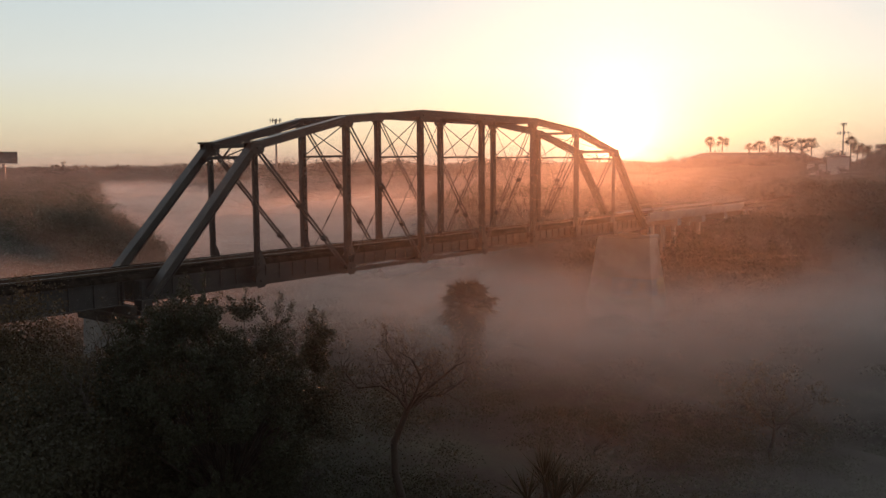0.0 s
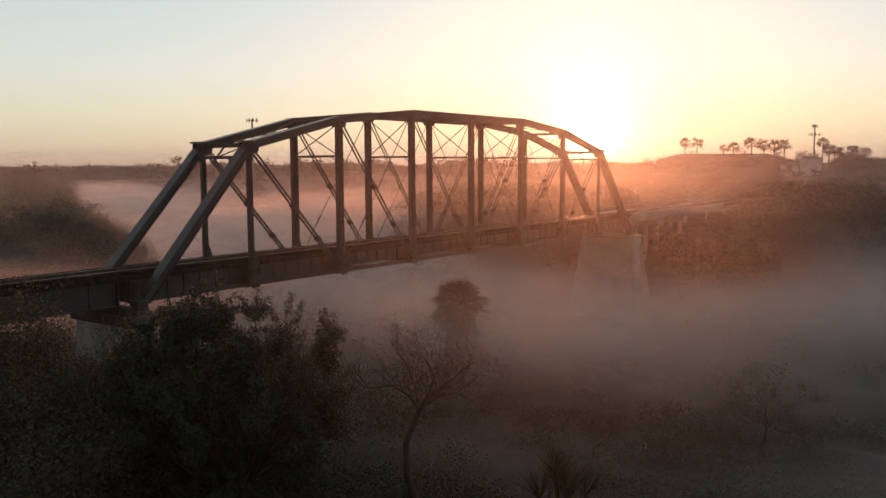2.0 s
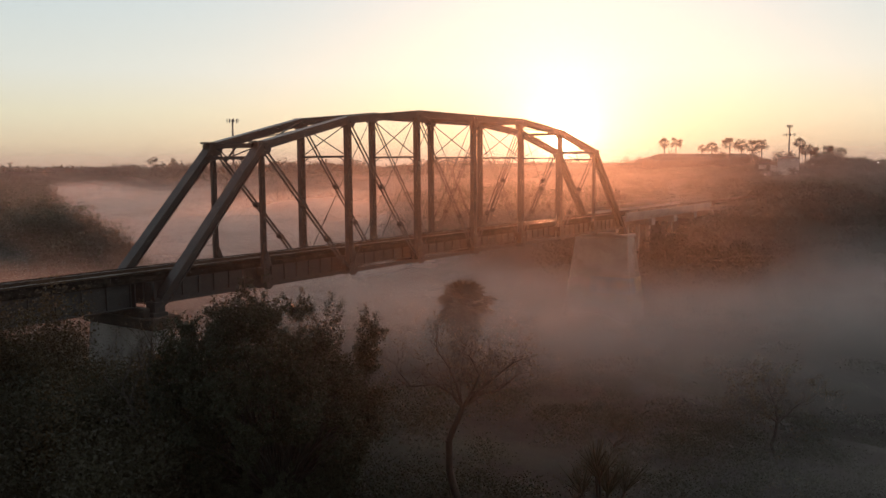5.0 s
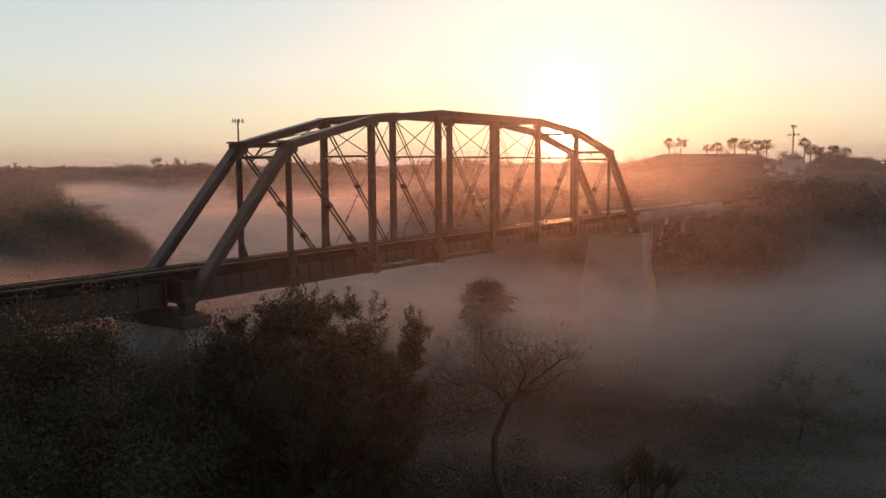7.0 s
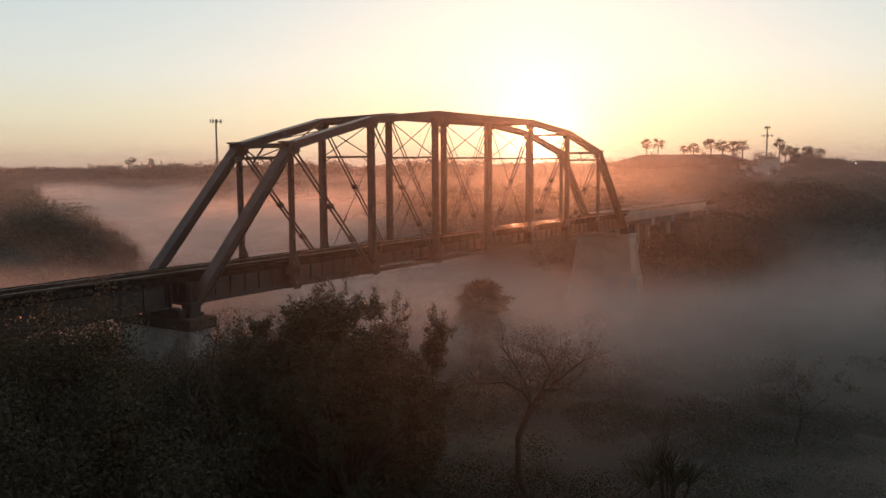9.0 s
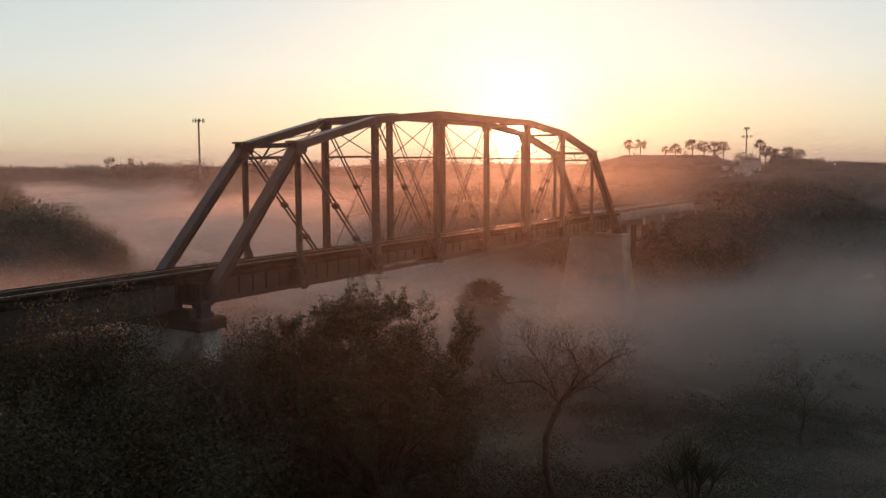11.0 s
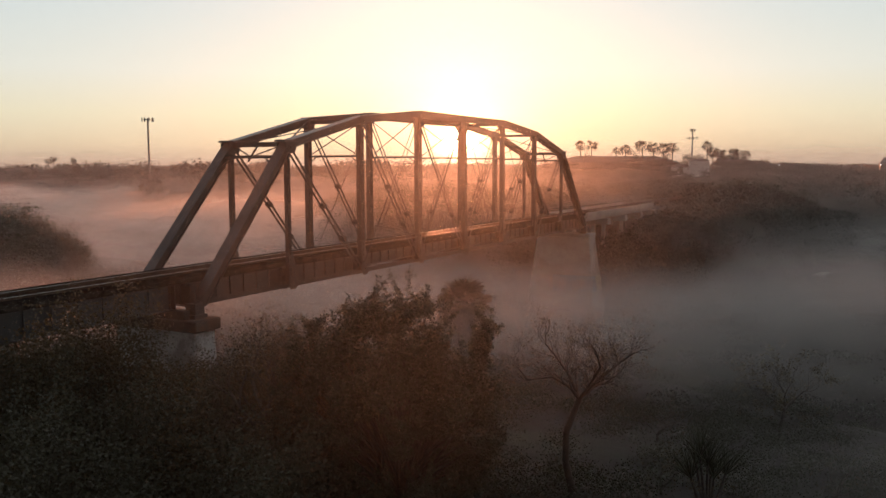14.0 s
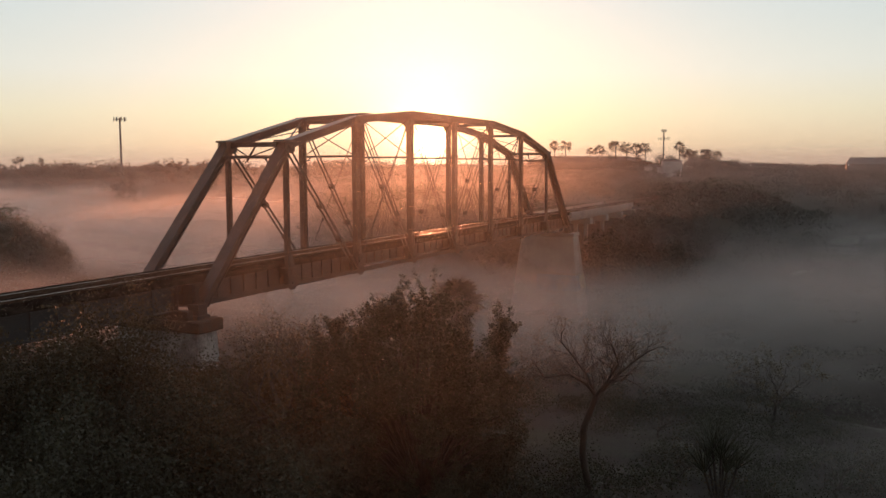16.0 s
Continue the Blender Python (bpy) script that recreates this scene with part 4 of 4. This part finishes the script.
spots = []
while len(spots) < 240:
    x, y = r.uniform(-18, 42), r.uniform(-60, -4)
    z = ground_z(x, y)
    if math.hypot(x + 32, y + 31) < 15 or math.hypot(x + 24, y + 42) < 15 or x > river_x(y) - 2 or (y > -9 and x < 3) or math.hypot(x - 24.7, y + 3.1) < 3:
        continue
    spots.append((x, y, z, r.uniform(0.8, 1.9), r.uniform(1.1, 2.2)))
for k in range(26):
    x, y = -4.0 + r.gauss(0, 1.7), -21.2 + r.gauss(0, 1.7)
    spots.append((x, y, ground_z(x, y), r.uniform(1.5, 2.7), r.uniform(0.8, 1.2)))
crown_cloud(spots, 0.042, 380, LEAF_DARK, "undergrowth", "dark undergrowth on the near river bank", "shrubs")
spots = []
while len(spots) < 400:
    y = r.uniform(-75, 100)
    x = river_x(y) + r.uniform(-34, 45 + far_edge(y))
    if abs(x - river_x(y)) < 0.8 or (-3 < y < W + 3) or (abs(x) < 26 and y < 0):
        continue
    spots.append((x, y, ground_z(x, y), r.uniform(0.7, 1.9), r.uniform(1.4, 3.2)))
crown_cloud(spots, 0.11, 62, LEAF_FAR, "valley_scrub", "low dark scrub on the misty valley floor", "shrubs")

# far bank and distance; woods are left out beyond one bearing from the camera
CUT_BEARING = radians(33.8)
spots = []
while len(spots) < 560:
    x, y = r.uniform(70, 370), r.uniform(-130, 230)
    d = x - river_x(y)
    if d < 24 + far_edge(y) or (abs(y - MID) < 7 and x < 118) or not -0.1 < math.atan2(y + 35, x + 29) < 1.2 or (x > 175 and abs(math.atan2(y + 38.7, x + 26.6) - 0.228) < 0.03) or (x > 60 and math.atan2(y + 35, x + 29) > CUT_BEARING):
        continue
    z = ground_z(x, y)
    h = r.uniform(3.2, 5.2) if x < 220 else r.uniform(3.0, 4.6)
    spots.append((x, y, z, h, r.uniform(2.6, 5.0)))
for k in range(190):
    y = r.uniform(-135, -4)
    x = river_x(y) + far_edge(y) * r.uniform(0.86, 1.0) + r.uniform(6, 30)
    spots.append((x, y, ground_z(x, y), r.uniform(2.4, 4.4), r.uniform(2.4, 4.2)))
for k in range(60):
    x, y = r.uniform(102, 128), r.uniform(-30, -5)
    spots.append((x, y, ground_z(x, y), r.uniform(2.2, 3.6), r.uniform(2.2, 3.4)))
for x, y, top, wide in ((100, 53, 3.7, 6), (107, 58, 3.4, 6), (265, 31, 12.9, 2.4), (266, 28, 12.4, 2.8), (250, 62, 12.8, 2.6), (246, 66, 12.0, 2.6), (256, 47, 13.2, 2.2), (259, 37, 13.0, 2.0), (238, 72, 10.6, 3.0), (272, 8, 10.6, 2.6), (222, 17, 7.2, 2.4), (221, 22, 6.4, 2.2), (223, 26, 7.4, 2.4), (226, 25, 8.6, 1.2), (222, 31, 6.8, 2.6)):
    spots.append((x, y, ground_z(x, y), top - ground_z(x, y), wide))
for k in range(30):
    f = k / 29
    x, y = 226 + 30 * f + r.uniform(-2, 2), 70 - 44 * f + r.uniform(-2, 2)
    spots.append((x, y, ground_z(x, y), 9.8 + r.uniform(-1.2, 0.8) - ground_z(x, y), r.uniform(2.4, 3.8)))
crown_cloud(spots, 0.24, 44, LEAF_FAR, "far_woods", "brown green woods on the far bank")
spots = []
for k in range(170):
    x, y = r.uniform(66, 110), r.choice((r.uniform(-11, -2.8), r.uniform(-4, -2.8), r.uniform(W + 2.5, 14)))
    z = ground_z(x, y)
    spots.append((x, y, z, max(1.2, r.uniform(0.75, 1.0) * (0.5 - z)), r.uniform(1.4, 2.2)))
for k in range(34):
    x, y = 64.6 + 1.15 * k + r.uniform(-0.3, 0.3), -1.6 + r.uniform(-0.3, 0.2)
    z = ground_z(x, y)
    spots.append((x, y, z, max(0.7, r.uniform(0.95, 1.06) * (0.7 - z)), 1.2))
crown_cloud(spots, 0.13, 125, LEAF_FAR, "bank_shrubs", "brown scrub beside the concrete trestle", "shrubs")
spots = []
while len(spots) < 520:
    x, y = r.uniform(-150, 700), r.uniform(180, 800)
    d = x - river_x(y)
    if (-45 < d < 50 and y < 440) or not 0.1 < math.atan2(y + 35, x + 29) < 1.25:
        continue
    spots.append((x, y, ground_z(x, y), r.uniform(8, 12), r.uniform(5, 10)))
spots += [(130.6, 251, -4, 14.6, 6), (124, 254, -4, 13.0, 5), (142.4, 155, ground_z(142.4, 155), 9.8 - ground_z(142.4, 155), 3.0), (145, 152.6, ground_z(145, 152.6), 9.4 - ground_z(145, 152.6), 2.6)]
crown_cloud(spots, 0.55, 5, LEAF_FAR, "distant_woods", "flat hazy woods along the horizon")
spots = []
while len(spots) < 360:
    q, d = r.uniform(-0.55, 1.5), r.uniform(600, 2200)
    spots.append((d * math.cos(q), d * math.sin(q), -3.0, r.uniform(9, 13) + d * 0.002, r.uniform(10, 26)))
crown_cloud(spots, 1.3, 1.1, LEAF_FAR, "distant_woods", "thin hazy line of woods at the horizon")

for i, (x, y, top, wide) in enumerate(((249.9, 63.9, 16.8, 2.1), (251.1, 60.7, 16.7, 2.1), (253.8, 53.0, 14.4, 1.5), (254.8, 49.7, 15.4, 2.2), (256.3, 44.5, 16.6, 2.6), (257.4, 41.0, 16.2, 2.5), (258.2, 38.0, 15.6, 2.3),
                                       (258.9, 35.1, 15.7, 2.1), (261.5, 24.3, 16.1, 2.1), (262.0, 22.4, 13.9, 2.0), (262.3, 21.0, 13.9, 2.0), (262.6, 19.4, 13.0, 1.9), (263.2, 16.4, 13.5, 2.1), (263.6, 14.5, 13.3, 2.1), (263.9, 12.6, 12.6, 1.8))):
    z = ground_z(x, y)
    fan_palm((x, y, z), top - z - 0.9 * wide, wide * 1.25, 40 + i, "fan palm on the ridge, dark against the sky", "palms on the ridge", 32, 9)
for i, (x, y, top) in enumerate(((249.2, 333.2, 12.4), (250.7, 331.9, 13.8), (257.9, 326.2, 12.6), (296.4, 291.0, 10.8))):
    z = ground_z(x, y)
    fan_palm((x, y, z), top - z - 1.4, 2.3, 80 + i, "lone fan palm above the distant woods", "palms over the woods", 30, 9)


def long_hall(x0, y0, x1, y1, depth, z0, eave, ridge, label, wall, name="building", windows=0, category="building", hip=2.0, roof=None):
    """A long gabled building from (x0, y0) to (x1, y1), with its depth behind that front."""
    t = thing(name, label, category, at=(x0, y0, z0))
    run = Vector((x1 - x0, y1 - y0, 0))
    long = run.length
    t.rotation_euler = (0, 0, math.atan2(run.y, run.x))
    h, rdg = eave - z0, ridge - z0
    bm = bmesh.new()
    block(bm, 0, long, -depth, 0, -1.5, h)
    part("wall", bm, wall, t)
    bm = bmesh.new()
    o = 0.5
    v = [bm.verts.new(p) for p in ((-o, o, h - 0.1), (long + o, o, h - 0.1), (long + o, -depth - o, h - 0.1), (-o, -depth - o, h - 0.1), (-o + hip, -depth / 2, rdg), (long + o - hip, -depth / 2, rdg))]
    for f in ((0, 1, 5, 4), (1, 2, 5), (2, 3, 4, 5), (3, 0, 4), (3, 2, 1, 0)):
        bm.faces.new([v[i] for i in f])
    part("roof", bm, roof or ROOF, t)
    for k in range(windows):
        x = long * (k + 0.5) / windows
        for y in (0.0, -depth):
            bm = bmesh.new()
            block(bm, x - 0.7, x + 0.7, y - 0.04, y + 0.04, h * 0.35, h * 0.72)
            part("window", bm, GLASS, t)
    return t


long_hall(266.0, 34.0, 236.0, 63.0, 13, ground_z(252, 48), 9.2, 11.3, "long low brown building with a shallow roof on the ridge", ROOF, windows=7, hip=6.0)
long_hall(235.4, 18.6, 234.0, 24.2, 8, ground_z(234, 23), 9.5, 10.1, "white rendered house with a shallow brown roof on the ridge", WALL, "house", 0, "house")
long_hall(233.6, 24.4, 232.4, 29.2, 6, ground_z(233, 27), 7.6, 8.5, "low white rendered house wing with a shallow roof", WALL, "house", 0, "house")
long_hall(318.5, 21.5, 316.5, 32.0, 10, ground_z(317, 27), 8.6, 11.2, "pale house with a hipped roof among palms", WALL, "house", 0, "house")
long_hall(387.0, -48.0, 386.0, -25.5, 16, ground_z(386, -36), 8.6, 11.4, "distant barn with a rounded metal roof in the haze", DULL_ROOF, "barn", 0, roof=DULL_ROOF)

# billboard
board = thing("billboard", "large dark roadside billboard on a steel post", "billboard", at=(101.5, 232.0, ground_z(101.5, 232.0)))
gz = ground_z(101.5, 232.0)
bm = bmesh.new()
rod(bm, (0, 0, -0.5), (0, 0, 9.2 - gz), 0.5, 0.45, 10)
part("post", bm, MAST, board)
for a, mtl, lab in ((0, BOARD, "dark panel"), (1, WALL, "pale panel")):
    bm = bmesh.new()
    if a == 0:
        bar(bm, (-4.0, 1.6, 11.2 - gz), (3.6, -1.6, 11.2 - gz), 0.35, 3.6, (0.4, 0.9, 0))
    else:
        bar(bm, (-4.2, 1.8, 11.2 - gz), (-6.4, -1.0, 11.2 - gz), 0.35, 3.6, (0.9, -0.4, 0))
    part("panel", bm, mtl, board, lab)
bm = bmesh.new()
bar(bm, (-4.2, 1.6, 9.2 - gz), (3.8, -1.6, 9.2 - gz), 0.9, 0.18, (0.4, 0.9, 0))
part("catwalk", bm, MAST, board)


def cell_mast(at, height, decks, label):
    t = thing("cell_mast", label, "mast", at=at)
    bm = bmesh.new()
    rod(bm, (0, 0, -0.5), (0, 0, height), 0.42, 0.26, 10)
    part("pole", bm, MAST, t)
    for z, r0 in decks:
        bm = bmesh.new()
        for k in range(3):
            q0, q1 = 2 * math.pi * k / 3, 2 * math.pi * (k + 1) / 3
            rod(bm, (r0 * math.cos(q0), r0 * math.sin(q0), z), (r0 * math.cos(q1), r0 * math.sin(q1), z), 0.06)
            rod(bm, (0, 0, z), (r0 * math.cos(q0), r0 * math.sin(q0), z), 0.06)
        deck = part("platform", bm, MAST, t)
        for k in range(9):
            q = 2 * math.pi * k / 9
            x, y = r0 * math.cos(q), r0 * math.sin(q)
            bm = bmesh.new()
            bar(bm, (x, y, z - 0.6), (x, y, z + 0.6), 0.24, 0.14, (math.sin(q), -math.cos(q), 0))
            part("antenna", bm, MAST, deck)
    return t


z = ground_z(153.4, 164.9)
cell_mast((153.4, 164.9, z), 22.5 - z, ((22.0 - z, 1.7),), "slender grey cell mast with one ring of antennas above distant woods")
z = ground_z(363, 50)
cell_mast((363, 50, z), 24.4 - z, ((20.2 - z, 2.4), (23.8 - z, 1.1)), "grey cell mast with two rings of antennas on the ridge")

def street_lamp(at, height, label):
    """A slim pole with a short arm and a lit lantern."""
    t = thing("street_lamp", label, "street lamp", "lamps on the far ridge", at=at)
    bm = bmesh.new()
    rod(bm, (0, 0, -0.5), (0, 0, height), 0.11, 0.07, 8)
    rod(bm, (0, 0, height - 0.1), (-1.1, 0, height + 0.15), 0.05, 0.04, 6)
    part("pole", bm, MAST, t)
    bm = bmesh.new()
    block(bm, -1.75, -1.05, -0.2, 0.2, height + 0.05, height + 0.25)
    soften(bm, 0.04)
    head = part("lamp_head", bm, MAST, t)
    bm = bmesh.new()
    block(bm, -1.78, -1.1, -0.16, 0.16, height - 0.08, height + 0.05)
    part("lens", bm, LAMP, head, "glowing white lens")
    return t


for x, y in ((265.3, 2.0), (267.1, -27.2)):
    z = ground_z(x, y)
    street_lamp((x, y, z), 8.0 - z, "lit street lamp on a slim grey pole beyond the far bank")

# ---- drifting mist ----
FLOW = Vector((0.8, 0.6, 0))
ACROSS = Vector((-0.6, 0.8, 0))


def mist(s, half, top, base, density, scale, seed, forward=0.25, fade=6.0, shift=0.0, upstream=0.0, passed=0.8, bend=1.32, patch=None, white=(0.84, 0.79, 0.77), lift_off=4.0):
    """One veil of a mist bank: a wavy upright sheet across the valley, thinning out just over the ground."""
    m = vapour("mist", density, top, fade, scale, seed, forward, upstream, passed, bend, patch, white, lift_off)
    cols, rows = 84, 12
    v, clearance = [], []
    for j in range(rows + 1):
        for i in range(cols + 1):
            a = shift + half * (2 * i / cols - 1)
            crest = top + fade * 0.26 + min(max(a - 2.0, 0.0) * upstream, 3.2)
            z = base + (crest - base) * j / rows
            wob = 0.06 * half * noise.noise(Vector((a * 2.5 / half, z * 0.05, seed)))
            p = FLOW * (s + wob) + ACROSS * a + Vector((0, 0, z))
            v.append(tuple(p))
            clearance.append(z - ground_z(p.x, p.y))
    f = [(j * (cols + 1) + i, j * (cols + 1) + i + 1, (j + 1) * (cols + 1) + i + 1, (j + 1) * (cols + 1) + i) for j in range(rows) for i in range(cols)]
    ob = mesh_of("mist_bank", v, f, m, smooth=True)
    ob.data.attributes.new("clearance", "FLOAT", "POINT").data.foreach_set("value", np.array(clearance, np.float32))
    return tagged(ob, "thin bank of drifting morning mist over the river", "mist", kind="stuff")


# low thin mist over the near bank
for k in range(6):
    mist(-30 + 4.2 * k, 44, -2.1 - 0.1 * k, -8.0, 0.075 + 0.009 * k, 0.06, 210 + 4.3 * k, 0.1, 3.6, -8.0, 0.0, 0.6, 1.15, (16, 0, 0.25), lift_off=1.2)
VEILS = 36
places = [-6 + 120 * f + 275 * f ** 4 for f in (k / VEILS for k in range(VEILS + 1))]
for k, (s, e) in enumerate(zip(places, places[1:])):
    low = -1.0 - 3.0 * smooth(3, -10, s) + 1.9 * smooth(-2, 8, s) * smooth(30, 20, s) - 0.9 * smooth(24, 44, s) + 5.2 * smooth(50, 150, s)
    patch = (-50, -12, 0.4) if s < 22 else (-12 - 0.3 * (s + 45), -12 - 0.16 * (s + 45), 0.3) if s > 100 else None
    thick = 0.018 + 0.036 * smooth(-9, 15, s) + 0.012 * smooth(66, 120, s)
    mist(s, 62 + s * 1.1, low, -13.0, 1 - math.exp(-thick * (e - s)), 0.05 - 0.03 * k / VEILS, 3.7 * k, 0.2, 5.2 + 4.5 * smooth(40, 120, s), 0.0, 0.09 if s < 90 else 0.0, 0.62 + 0.16 * smooth(30, 90, s), 1.35, patch)


def thread_curtain(s, half, z0, z1, step, cover, density, seed, forward, passed, bend, cols=24):
    """Stand-in for haze: a curtain of fine level threads with open air between them, cover being the filled share."""
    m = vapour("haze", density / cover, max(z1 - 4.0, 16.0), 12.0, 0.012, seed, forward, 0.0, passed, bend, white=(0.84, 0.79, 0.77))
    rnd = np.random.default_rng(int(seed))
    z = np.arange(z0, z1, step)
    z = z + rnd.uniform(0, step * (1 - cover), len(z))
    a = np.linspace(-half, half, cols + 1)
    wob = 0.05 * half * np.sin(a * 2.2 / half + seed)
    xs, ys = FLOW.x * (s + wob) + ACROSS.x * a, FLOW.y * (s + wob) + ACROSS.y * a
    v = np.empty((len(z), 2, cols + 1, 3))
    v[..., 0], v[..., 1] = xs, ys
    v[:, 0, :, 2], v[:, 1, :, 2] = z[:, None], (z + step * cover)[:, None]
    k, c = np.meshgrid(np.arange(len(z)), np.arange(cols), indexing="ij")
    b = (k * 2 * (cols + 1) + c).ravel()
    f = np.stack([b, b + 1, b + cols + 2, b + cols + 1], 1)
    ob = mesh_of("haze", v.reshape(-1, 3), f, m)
    return tagged(ob, "curtain of fine threads standing in for haze and sun glare", "haze", kind="stuff")


# taller haze curtains; the three nearest the camera are added for sun glare
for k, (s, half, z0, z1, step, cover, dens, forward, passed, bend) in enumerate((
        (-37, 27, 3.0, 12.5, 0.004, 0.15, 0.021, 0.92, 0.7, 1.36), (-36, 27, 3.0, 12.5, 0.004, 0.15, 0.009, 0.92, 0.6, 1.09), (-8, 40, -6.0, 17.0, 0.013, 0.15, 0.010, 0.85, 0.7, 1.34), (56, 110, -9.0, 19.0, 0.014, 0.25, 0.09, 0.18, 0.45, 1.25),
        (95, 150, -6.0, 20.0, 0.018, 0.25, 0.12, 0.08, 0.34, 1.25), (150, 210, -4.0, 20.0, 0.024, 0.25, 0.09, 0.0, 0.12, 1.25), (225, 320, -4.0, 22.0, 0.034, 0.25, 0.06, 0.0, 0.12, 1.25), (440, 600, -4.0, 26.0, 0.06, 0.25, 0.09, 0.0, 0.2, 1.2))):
    thread_curtain(s, half, z0, z1, step, cover, dens, 70 + 5.1 * k, forward, passed, bend, 6)
# thicker drifts: before the mound upstream, and over the low ground downstream
mist(38, 52, 4.5, -13.0, 0.13, 0.03, 91.0, 0.1, 7.0, 58.0, 0.0, 0.4, 1.3, (6, 24, 0.0))
for k in range(3):
    mist(58 + 6 * k, 60, 0.6, -13.0, 0.10, 0.03, 97.0 + 3 * k, 0.05, 5.0, -84.0, 0.0, 0.5, 1.3, (-32, -56, 0.0))
